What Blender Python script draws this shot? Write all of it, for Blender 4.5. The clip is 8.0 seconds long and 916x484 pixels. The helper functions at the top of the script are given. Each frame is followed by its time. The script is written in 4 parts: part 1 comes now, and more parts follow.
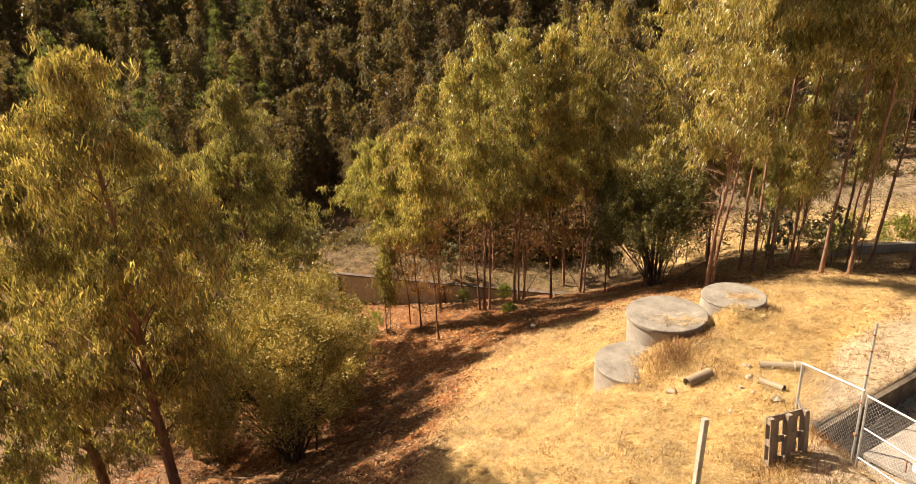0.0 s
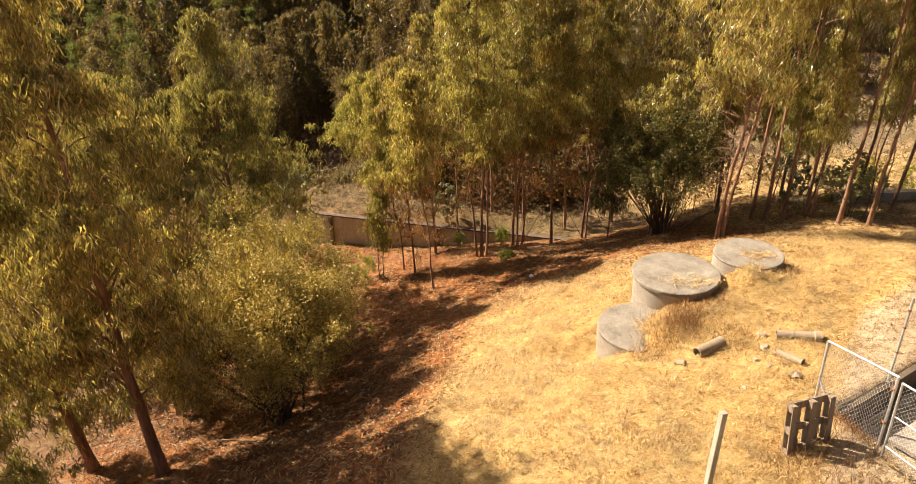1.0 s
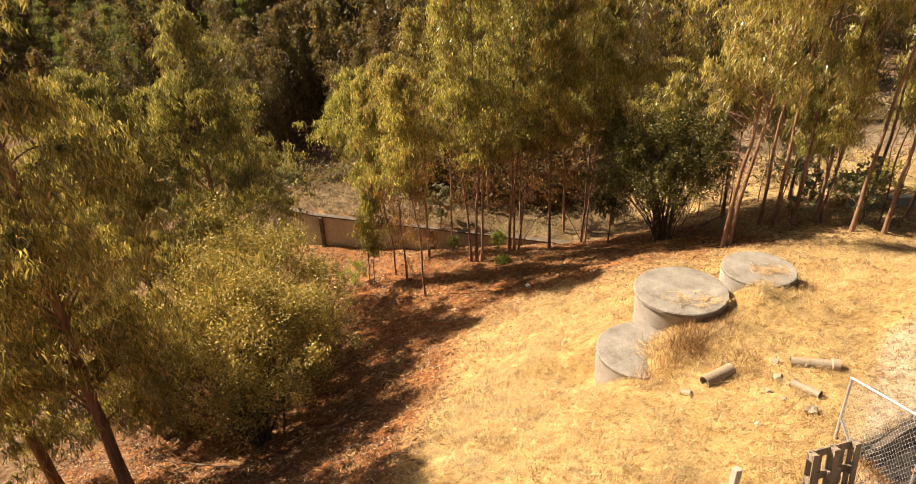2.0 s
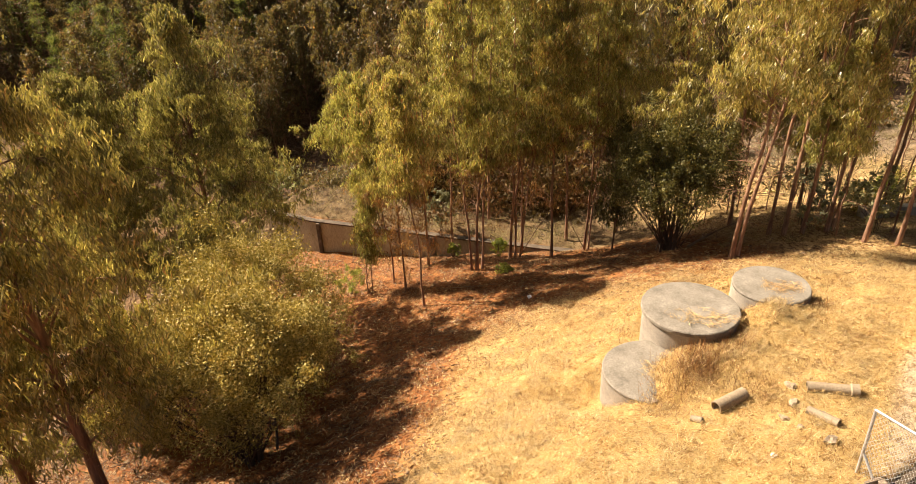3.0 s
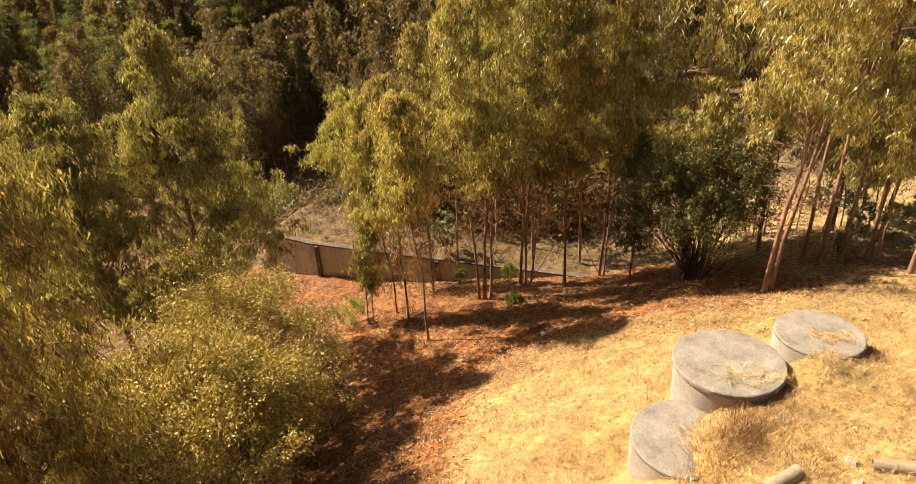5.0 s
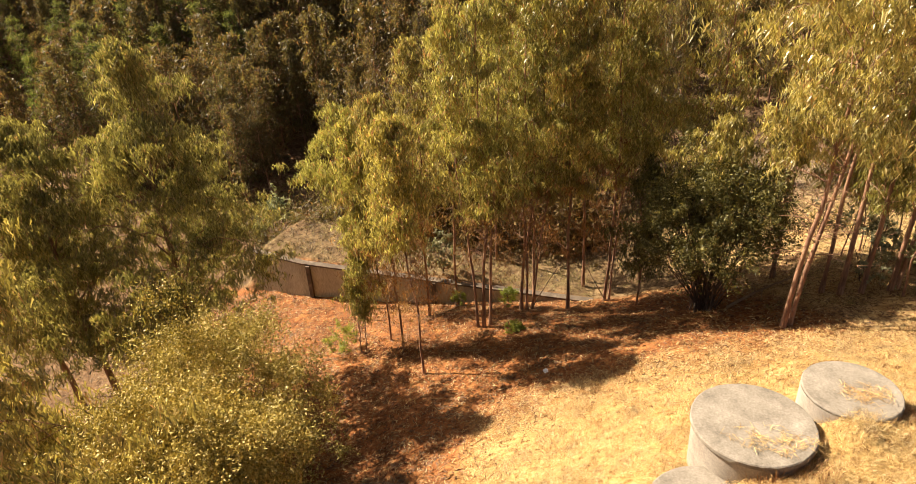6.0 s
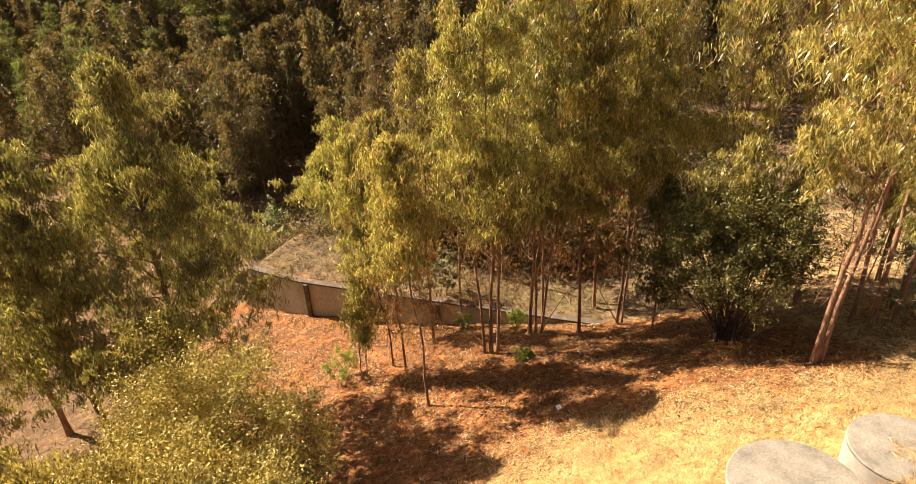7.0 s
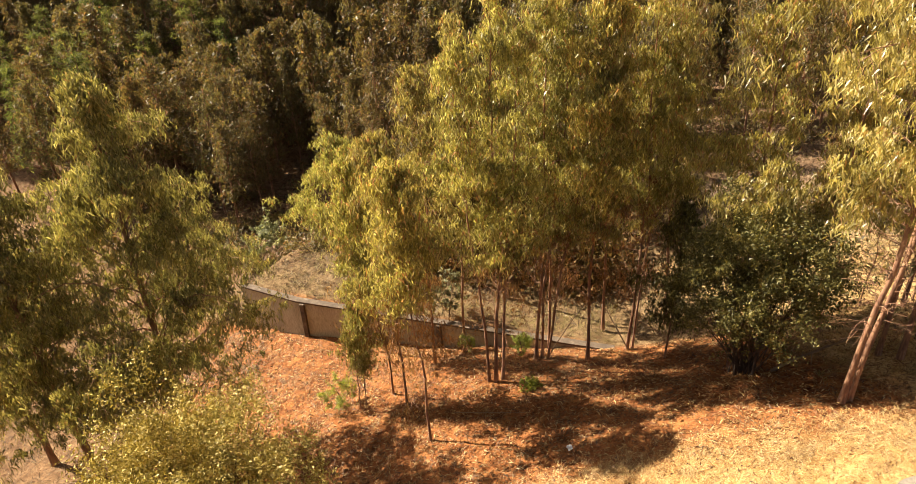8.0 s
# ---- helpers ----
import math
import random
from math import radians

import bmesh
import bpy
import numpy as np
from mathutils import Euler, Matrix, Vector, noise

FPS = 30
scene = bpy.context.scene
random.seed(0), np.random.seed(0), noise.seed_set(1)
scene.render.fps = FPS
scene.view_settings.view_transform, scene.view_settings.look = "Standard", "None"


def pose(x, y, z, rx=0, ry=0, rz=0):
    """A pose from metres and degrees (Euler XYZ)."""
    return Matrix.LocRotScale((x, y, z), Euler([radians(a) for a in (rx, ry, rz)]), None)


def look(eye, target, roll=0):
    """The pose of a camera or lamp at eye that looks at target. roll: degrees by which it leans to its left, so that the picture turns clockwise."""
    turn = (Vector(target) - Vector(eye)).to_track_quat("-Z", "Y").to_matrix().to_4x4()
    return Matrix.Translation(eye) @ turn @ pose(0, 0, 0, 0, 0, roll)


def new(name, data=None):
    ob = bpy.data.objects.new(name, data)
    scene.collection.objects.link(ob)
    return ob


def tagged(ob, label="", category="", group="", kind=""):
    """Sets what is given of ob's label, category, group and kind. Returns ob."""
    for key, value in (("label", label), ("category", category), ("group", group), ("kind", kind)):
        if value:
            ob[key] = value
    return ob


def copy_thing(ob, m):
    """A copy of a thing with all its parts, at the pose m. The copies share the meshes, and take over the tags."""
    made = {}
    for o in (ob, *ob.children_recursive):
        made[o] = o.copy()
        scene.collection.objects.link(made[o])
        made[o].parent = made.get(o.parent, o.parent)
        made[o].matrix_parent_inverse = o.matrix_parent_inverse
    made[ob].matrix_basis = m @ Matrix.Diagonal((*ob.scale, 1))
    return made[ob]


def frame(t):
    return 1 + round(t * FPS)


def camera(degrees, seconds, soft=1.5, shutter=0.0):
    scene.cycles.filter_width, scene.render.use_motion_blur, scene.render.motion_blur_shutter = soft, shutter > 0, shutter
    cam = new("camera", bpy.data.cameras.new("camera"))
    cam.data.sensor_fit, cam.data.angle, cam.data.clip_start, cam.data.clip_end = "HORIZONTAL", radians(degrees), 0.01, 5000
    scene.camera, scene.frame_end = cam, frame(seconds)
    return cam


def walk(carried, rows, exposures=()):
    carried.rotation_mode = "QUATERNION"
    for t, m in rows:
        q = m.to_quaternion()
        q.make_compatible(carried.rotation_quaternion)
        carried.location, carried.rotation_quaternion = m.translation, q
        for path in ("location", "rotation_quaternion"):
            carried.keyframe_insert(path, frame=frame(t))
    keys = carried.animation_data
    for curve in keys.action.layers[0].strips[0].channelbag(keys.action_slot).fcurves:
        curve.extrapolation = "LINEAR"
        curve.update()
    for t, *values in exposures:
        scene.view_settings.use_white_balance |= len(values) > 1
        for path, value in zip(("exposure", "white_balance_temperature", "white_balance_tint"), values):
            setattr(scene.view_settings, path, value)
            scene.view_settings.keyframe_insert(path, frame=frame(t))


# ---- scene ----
cam = camera(67.7, 8.0, soft=0.8)
METRES, EYE, TILT, LEAN, TURN = 11.0, 13.0, -21.0, 3.0, 0.0
EXPOSURES = [(0.0, 1.24, 6800, 14), (4.0, 1.25, 6800, 13), (6.5, 1.44, 6750, 13), (8.0, 1.53, 6650, 12)]
ROWS = [
    (0.0, 0.0, 0.0, 0.0, -0.0, 0.0, -0.0),
    (0.5, -0.0004, 0.0755, 0.0345, -0.03, -0.95, -0.18),
    (1.0, 0.0126, 0.1472, 0.0608, -0.06, -6.04, -0.35),
    (1.5, 0.0319, 0.2163, 0.0829, -0.03, -6.8, -0.44),
    (3.0, 0.0418, 0.3395, 0.1294, 0.1, -6.91, -0.63),
    (3.5, 0.032, 0.3678, 0.138, 0.23, -6.8, -0.56),
    (4.0, 0.023, 0.4069, 0.1491, 0.37, -6.66, -0.43),
    (4.5, 0.0308, 0.4579, 0.1641, 0.5, -6.6, -0.32),
    (6.0, 0.0443, 0.6597, 0.2725, 0.47, -6.91, -0.06),
    (6.5, 0.0368, 0.72, 0.3055, 0.38, -6.98, -0.1),
    (7.0, 0.0224, 0.7847, 0.3331, 0.41, -7.04, -0.1),
    (7.5, 0.0133, 0.8506, 0.3638, 0.4, -7.13, -0.07),
    (8.0, 0.0066, 0.8981, 0.3995, 0.29, -7.28, -0.12),
]
walk(cam, [(t, pose(0, 0, EYE, TILT, LEAN, TURN) @ pose(METRES * x, METRES * y, METRES * z, 90 + pitch, roll, yaw)) for t, x, y, z, yaw, pitch, roll in ROWS], EXPOSURES)

# ---------- world and sun ----------
SUN_TO = Vector((-0.88, 0.47, 0.86)).normalized()
world = bpy.data.worlds.new("sky")
world.use_nodes = True
scene.world = world
wn = world.node_tree.nodes
sky = wn.new("ShaderNodeTexSky")
sky.sky_type = "NISHITA"
sky.sun_disc = False
sky.dust_density = 6.0
sky.ozone_density = 0.3
sky.sun_elevation = math.asin(SUN_TO.z)
sky.sun_rotation = math.atan2(SUN_TO.x, SUN_TO.y)
wn["Background"].inputs["Strength"].default_value = 0.036
world.node_tree.links.new(sky.outputs[0], wn["Background"].inputs["Color"])
sun_data = bpy.data.lights.new("sun", "SUN")
sun_data.energy, sun_data.angle, sun_data.color = 6.0, radians(0.5), (1.0, 0.89, 0.71)
sun = new("sun", sun_data)
sun.matrix_world = look(SUN_TO * 60, (0, 0, 0))


# ---------- materials ----------
def material(name):
    m = bpy.data.materials.new(name)
    m.use_nodes = True
    nt = m.node_tree
    return m, nt, nt.nodes["Principled BSDF"]


def noise_node(nt, scale, detail=5.0, rough=0.6, coord=None):
    n = nt.nodes.new("ShaderNodeTexNoise")
    n.inputs["Scale"].default_value, n.inputs["Detail"].default_value, n.inputs["Roughness"].default_value = scale, detail, rough
    if coord is None:
        coord = nt.nodes.new("ShaderNodeTexCoord").outputs["Object"]
    nt.links.new(coord, n.inputs["Vector"])
    return n


def ramp_node(nt, src, stops):
    r = nt.nodes.new("ShaderNodeValToRGB")
    e = r.color_ramp.elements
    while len(e) < len(stops):
        e.new(0.5)
    for el, (p, c) in zip(e, stops):
        el.position, el.color = p, (*c, 1)
    nt.links.new(src, r.inputs[0])
    return r


def mix_node(nt, fac, a, b, mode="MIX"):
    m = nt.nodes.new("ShaderNodeMix")
    m.data_type, m.blend_type = "RGBA", mode
    for sock, v in ((m.inputs[0], fac), (m.inputs[6], a), (m.inputs[7], b)):
        if isinstance(v, (int, float)):
            sock.default_value = v
        elif isinstance(v, tuple):
            sock.default_value = (*v, 1)
        else:
            nt.links.new(v, sock)
    return m.outputs[2]


def bump_node(nt, bsdf, src, strength, distance):
    b = nt.nodes.new("ShaderNodeBump")
    b.inputs["Strength"].default_value, b.inputs["Distance"].default_value = strength, distance
    nt.links.new(src, b.inputs["Height"])
    nt.links.new(b.outputs[0], bsdf.inputs["Normal"])
    return b


def rough_material(name, stops, scale, roughness=0.85, bump=0.4, fine=40.0, distance=0.02, metallic=0.0, stretch=None):
    """A weathered surface: broad stains from one noise, grain from a finer one."""
    m, nt, bsdf = material(name)
    coord = nt.nodes.new("ShaderNodeTexCoord").outputs["Object"]
    if stretch:
        mp = nt.nodes.new("ShaderNodeMapping")
        mp.inputs["Scale"].default_value = stretch
        nt.links.new(coord, mp.inputs[0])
        coord = mp.outputs[0]
    broad, grain = noise_node(nt, scale, 6, 0.65, coord), noise_node(nt, fine, 6, 0.7, coord)
    col = ramp_node(nt, broad.outputs[0], stops)
    g = ramp_node(nt, grain.outputs[0], ((0.3, (0.62, 0.6, 0.58)), (0.7, (1.25, 1.25, 1.25))))
    nt.links.new(mix_node(nt, 0.8, col.outputs[0], g.outputs[0], "MULTIPLY"), bsdf.inputs["Base Color"])
    bsdf.inputs["Roughness"].default_value, bsdf.inputs["Metallic"].default_value = roughness, metallic
    bump_node(nt, bsdf, grain.outputs[0], bump, distance)
    return m


def leaf_material(name, stops, translucent=0.45, roughness=0.5, glow=1.6, patch=0.7, gloss=0.5):
    """Leaves that differ one from the next, lit through from behind."""
    m, nt, bsdf = material(name)
    geo = nt.nodes.new("ShaderNodeNewGeometry")
    col = ramp_node(nt, geo.outputs["Random Per Island"], stops)
    broad = noise_node(nt, patch, 3, 0.6)
    var = ramp_node(nt, broad.outputs[0], ((0.32, (0.72, 0.74, 0.78)), (0.68, (1.23, 1.2, 1.1))))
    c = mix_node(nt, 1.0, col.outputs[0], var.outputs[0], "MULTIPLY")
    own = ramp_node(nt, nt.nodes.new("ShaderNodeObjectInfo").outputs["Random"], ((0.0, (0.86, 0.80, 0.82)), (0.35, (0.92, 1.0, 0.9)), (0.7, (1.06, 1.04, 0.95)), (1.0, (1.12, 1.06, 0.92))))
    c = mix_node(nt, 1.0, c, own.outputs[0], "MULTIPLY")
    nt.links.new(c, bsdf.inputs["Base Color"])
    bsdf.inputs["Roughness"].default_value = roughness
    bsdf.inputs["Specular IOR Level"].default_value = gloss
    tr = nt.nodes.new("ShaderNodeBsdfTranslucent")
    nt.links.new(mix_node(nt, 1.0, c, (glow, glow * 0.97, glow * 0.6), "MULTIPLY"), tr.inputs["Color"])
    mx = nt.nodes.new("ShaderNodeMixShader")
    mx.inputs[0].default_value = translucent
    nt.links.new(bsdf.outputs[0], mx.inputs[1])
    nt.links.new(tr.outputs[0], mx.inputs[2])
    nt.links.new(mx.outputs[0], nt.nodes["Material Output"].inputs[0])
    return m


EUCALYPT_LEAF = leaf_material("eucalypt_leaf", ((0.0, (0.138, 0.119, 0.042)), (0.4, (0.256, 0.223, 0.071)), (0.8, (0.382, 0.338, 0.118)), (0.92, (0.552, 0.494, 0.260)), (0.94, (0.393, 0.198, 0.102)), (1.0, (0.265, 0.124, 0.067))), 0.33, 0.34, 1.8)
# eucalypt leaf dimmed and made less translucent, shading for the backlit trees
SHADED_WEEPING_LEAF = leaf_material("shaded_weeping_leaf", ((0.0, (0.113, 0.096, 0.035)), (0.4, (0.217, 0.186, 0.064)), (0.8, (0.339, 0.290, 0.104)), (0.93, (0.489, 0.418, 0.219)), (1.0, (0.377, 0.202, 0.110))), 0.28, 0.34, 1.7)
PALE_LEAF = leaf_material("pale_eucalypt_leaf", ((0.0, (0.138, 0.123, 0.046)), (0.34, (0.240, 0.213, 0.073)), (0.75, (0.351, 0.315, 0.116)), (0.92, (0.516, 0.458, 0.254)), (1.0, (0.370, 0.216, 0.108))), 0.3, 0.34, 1.7)
BUSH_LEAF = leaf_material("bush_leaf", ((0.0, (0.161, 0.121, 0.031)), (0.40, (0.314, 0.240, 0.063)), (0.8, (0.494, 0.386, 0.119)), (1.0, (0.625, 0.490, 0.214))), 0.14, 0.5, 1.2, gloss=0.2)
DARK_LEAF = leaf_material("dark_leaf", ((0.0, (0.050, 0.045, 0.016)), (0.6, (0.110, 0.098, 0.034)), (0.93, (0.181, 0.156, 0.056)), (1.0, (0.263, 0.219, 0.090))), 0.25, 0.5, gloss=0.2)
WITHERED_LEAF = leaf_material("withered_leaf", ((0.0, (0.13, 0.060, 0.024)), (0.5, (0.28, 0.14, 0.058)), (1.0, (0.46, 0.28, 0.14))), 0.25, 0.6, 1.4, gloss=0.2)
FAR_LEAF = leaf_material("far_leaf", ((0.0, (0.072, 0.055, 0.024)), (0.5, (0.113, 0.089, 0.038)), (0.85, (0.181, 0.144, 0.060)), (0.87, (0.170, 0.090, 0.047)), (1.0, (0.202, 0.109, 0.055))), 0.36, 0.55, 1.8, patch=0.35)
# scrub leaf kept deep brown so that it gives the shade between trunks
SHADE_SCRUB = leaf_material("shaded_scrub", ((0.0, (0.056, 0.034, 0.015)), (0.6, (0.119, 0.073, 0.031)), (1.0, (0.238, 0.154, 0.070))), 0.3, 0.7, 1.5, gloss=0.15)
PINE_LEAF = leaf_material("pine_needles", ((0.0, (0.061, 0.075, 0.026)), (0.6, (0.116, 0.127, 0.043)), (1.0, (0.209, 0.204, 0.071))), 0.4, 0.7, 1.8, gloss=0.15)
SILVER_LEAF = leaf_material("silver_leaf", ((0.0, (0.15, 0.155, 0.09)), (0.6, (0.26, 0.26, 0.155)), (1.0, (0.42, 0.40, 0.26))), 0.3, 0.5, gloss=0.2)
FRESH_LEAF = leaf_material("fresh_leaf", ((0.0, (0.12, 0.15, 0.03)), (0.6, (0.20, 0.22, 0.05)), (1.0, (0.34, 0.32, 0.09))), 0.5, 0.5, 1.9)
STRAW = leaf_material("dry_straw", ((0.0, (0.216, 0.106, 0.041)), (0.25, (0.410, 0.241, 0.092)), (0.75, (0.605, 0.407, 0.189)), (1.0, (0.778, 0.583, 0.346))), 0.15, 0.6, 1.0, 2.4)
LITTER = leaf_material("fallen_leaves", ((0.0, (0.09, 0.036, 0.014)), (0.4, (0.225, 0.098, 0.034)), (0.8, (0.36, 0.19, 0.072)), (1.0, (0.54, 0.38, 0.20))), 0.12, 0.6, 1.0, 0.5)
BANK_GRASS = leaf_material("bank_grass", ((0.0, (0.10, 0.075, 0.026)), (0.4, (0.21, 0.165, 0.062)), (0.8, (0.34, 0.25, 0.11)), (1.0, (0.46, 0.35, 0.18))), 0.15, 0.7, 1.0, 0.4, gloss=0.15)
DRY_BRUSH = leaf_material("dry_brush", ((0.0, (0.05, 0.030, 0.018)), (0.4, (0.105, 0.064, 0.032)), (0.8, (0.19, 0.125, 0.066)), (1.0, (0.32, 0.24, 0.14))), 0.1, 0.7, 1.0, 0.4)
TWIG = rough_material("dry_twig", ((0.3, (0.13, 0.075, 0.04)), (0.7, (0.34, 0.23, 0.13))), 2.0, 0.85, 0.3, 60)
BARK = rough_material("eucalypt_bark", ((0.30, (0.085, 0.041, 0.023)), (0.44, (0.208, 0.104, 0.060)), (0.56, (0.312, 0.166, 0.091)), (0.70, (0.455, 0.287, 0.172))), 5.0, 0.8, 0.7, 22, 0.03, 0, (1.300, 1.274, 0.208))
DARK_BARK = rough_material("dark_bark", ((0.3, (0.045, 0.028, 0.018)), (0.7, (0.12, 0.075, 0.045))), 2.0, 0.85, 0.5, 25, 0.02, 0, (1, 1, 0.3))
CONCRETE = rough_material("weathered_concrete", ((0.28, (0.177, 0.149, 0.120)), (0.5, (0.292, 0.251, 0.205)), (0.75, (0.407, 0.355, 0.292))), 1.3, 0.9, 0.35, 28, 0.01)
LID_CONCRETE = rough_material("grey_lid_concrete", ((0.3, (0.115, 0.097, 0.074)), (0.46, (0.205, 0.176, 0.139)), (0.6, (0.255, 0.222, 0.178)), (0.72, (0.33, 0.29, 0.235))), 1.8, 0.9, 0.35, 22, 0.01)
WALL_CONCRETE = rough_material("stained_wall_concrete", ((0.28, (0.17, 0.145, 0.105)), (0.45, (0.36, 0.32, 0.235)), (0.7, (0.48, 0.435, 0.34))), 0.9, 0.92, 0.35, 16, 0.01, 0, (1, 1, 0.35))
# dark moss and stain on the wall, also the shade colour of the yard edge
DIRTY_TOP_SHADED_EDGE = rough_material("mossy_coping_shaded_edge", ((0.3, (0.045, 0.032, 0.022)), (0.55, (0.12, 0.088, 0.06)), (0.75, (0.26, 0.215, 0.16))), 2.5, 0.95, 0.4, 25)
PIPE_GREY = rough_material("dirty_grey_pipe", ((0.3, (0.21, 0.155, 0.098)), (0.7, (0.36, 0.28, 0.185))), 2.5, 0.7, 0.2, 30, 0.005)
GALVANISED = rough_material("galvanised_steel", ((0.3, (0.42, 0.41, 0.40)), (0.7, (0.66, 0.65, 0.64))), 6, 0.45, 0.15, 60, 0.003, 0.55)
RUST = rough_material("rust", ((0.3, (0.14, 0.05, 0.02)), (0.7, (0.32, 0.13, 0.05))), 12, 0.9, 0.4, 80, 0.004)
PALLET_WOOD = rough_material("grey_pallet_wood", ((0.3, (0.145, 0.106, 0.072)), (0.5, (0.246, 0.187, 0.132)), (0.75, (0.357, 0.285, 0.208))), 3, 0.85, 0.4, 30, 0.008, 0, (2.550, 2.550, 0.425))
POST_WOOD = rough_material("pale_post", ((0.3, (0.288, 0.248, 0.192)), (0.7, (0.464, 0.424, 0.352))), 3, 0.8, 0.3, 30, 0.006, 0, (2.400, 2.400, 0.480))
ROCK = rough_material("pale_rock", ((0.3, (0.24, 0.18, 0.12)), (0.7, (0.42, 0.33, 0.23))), 3, 0.9, 0.5, 20)
PLASTIC = rough_material("white_scrap", ((0.3, (0.55, 0.55, 0.55)), (0.7, (0.75, 0.75, 0.75))), 5, 0.6, 0.1, 30)


def ground_material():
    """Golden straw on the knoll, rusty litter under the trees, grey-brown earth beyond, pale stony ground by the clearing."""
    m, nt, bsdf = material("ground_cover")
    co = nt.nodes.new("ShaderNodeTexCoord").outputs["Object"]
    sep = nt.nodes.new("ShaderNodeSeparateXYZ")
    nt.links.new(co, sep.inputs[0])
    big, mid, fine = noise_node(nt, 0.35, 5, 0.6, co), noise_node(nt, 2.2, 6, 0.65, co), noise_node(nt, 22, 8, 0.75, co)

    def maths(op, a, b=None):
        n = nt.nodes.new("ShaderNodeMath")
        n.operation = op
        for sock, v in zip(n.inputs, (a, b)):
            if isinstance(v, (int, float)):
                sock.default_value = v
            elif v is not None:
                nt.links.new(v, sock)
        return n.outputs[0]

    def plane(a, b, c, wobble):
        """A soft mask: a*x + b*y + c, from 0 to 1, with a wandering edge."""
        v = maths("ADD", maths("MULTIPLY", sep.outputs[0], a), maths("MULTIPLY", sep.outputs[1], b))
        v = maths("ADD", maths("ADD", v, c), maths("MULTIPLY", maths("SUBTRACT", big.outputs[0], 0.5), wobble))
        n = nt.nodes.new("ShaderNodeClamp")
        nt.links.new(v, n.inputs[0])
        return n.outputs[0]

    straw = ramp_node(nt, mid.outputs[0], ((0.3, (0.36, 0.215, 0.073)), (0.5, (0.49, 0.325, 0.125)), (0.72, (0.58, 0.425, 0.195)))).outputs[0]
    litter = ramp_node(nt, mid.outputs[0], ((0.3, (0.115, 0.042, 0.016)), (0.5, (0.265, 0.104, 0.035)), (0.72, (0.41, 0.186, 0.064)))).outputs[0]
    earth = ramp_node(nt, mid.outputs[0], ((0.3, (0.085, 0.053, 0.026)), (0.5, (0.17, 0.112, 0.056)), (0.72, (0.27, 0.19, 0.10)))).outputs[0]
    stony = ramp_node(nt, mid.outputs[0], ((0.3, (0.15, 0.105, 0.068)), (0.5, (0.25, 0.185, 0.12)), (0.72, (0.36, 0.28, 0.195)))).outputs[0]
    forest = ramp_node(nt, mid.outputs[0], ((0.3, (0.11, 0.070, 0.040)), (0.55, (0.21, 0.130, 0.072)), (0.75, (0.32, 0.21, 0.118)))).outputs[0]
    c = mix_node(nt, maths("MAXIMUM", maths("MAXIMUM", plane(-0.2, 0.28, -5.6, 1.6), plane(-0.9, 0.15, -2.6, 1.6)), plane(0.0, 0.5, -10.5, 1.6)), straw, litter)
    c = mix_node(nt, plane(0.7, 2.0, -65.2, 0.8), c, earth)
    c = mix_node(nt, plane(0.55, 0.3, -16.6, 1.5), c, stony)
    c = mix_node(nt, plane(-0.02, 0.3, -11.6, 2.0), c, forest)
    # bleached grass under the tall row
    gold = ramp_node(nt, mid.outputs[0], ((0.3, (0.28, 0.175, 0.075)), (0.5, (0.46, 0.315, 0.143)), (0.72, (0.58, 0.435, 0.225)))).outputs[0]
    c = mix_node(nt, maths("MULTIPLY", plane(1.0, 0.25, -16.0, 1.4), plane(0.0, -0.4, 14.4, 1.4)), c, gold)
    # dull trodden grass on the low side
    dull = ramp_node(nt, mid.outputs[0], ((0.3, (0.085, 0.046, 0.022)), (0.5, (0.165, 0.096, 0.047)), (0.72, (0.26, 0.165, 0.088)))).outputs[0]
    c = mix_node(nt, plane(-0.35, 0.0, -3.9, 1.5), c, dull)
    # bleached ground beside the fence
    pale = ramp_node(nt, mid.outputs[0], ((0.3, (0.33, 0.25, 0.16)), (0.6, (0.46, 0.37, 0.25)), (0.75, (0.52, 0.43, 0.31)))).outputs[0]
    c = mix_node(nt, maths("MULTIPLY", plane(1.05, -1.7, 17.4, 1.2), plane(1.7, -1.1, 1.9, 1.2)), c, pale)
    spots = noise_node(nt, 5.5, 5, 0.7, co)
    c = mix_node(nt, 1.0, c, ramp_node(nt, spots.outputs[0], ((0.32, (0.40, 0.29, 0.22)), (0.52, (1.04, 1.04, 1.04)))).outputs[0], "MULTIPLY")
    g = ramp_node(nt, fine.outputs[0], ((0.3, (0.55, 0.52, 0.48)), (0.68, (1.3, 1.3, 1.3)))).outputs[0]
    nt.links.new(mix_node(nt, 0.85, c, g, "MULTIPLY"), bsdf.inputs["Base Color"])
    bsdf.inputs["Roughness"].default_value = 0.95
    bsdf.inputs["Specular IOR Level"].default_value = 0.15
    bump_node(nt, bsdf, maths("ADD", fine.outputs[0], maths("MULTIPLY", mid.outputs[0], 2.0)), 0.8, 0.06)
    return m


GROUND = ground_material()


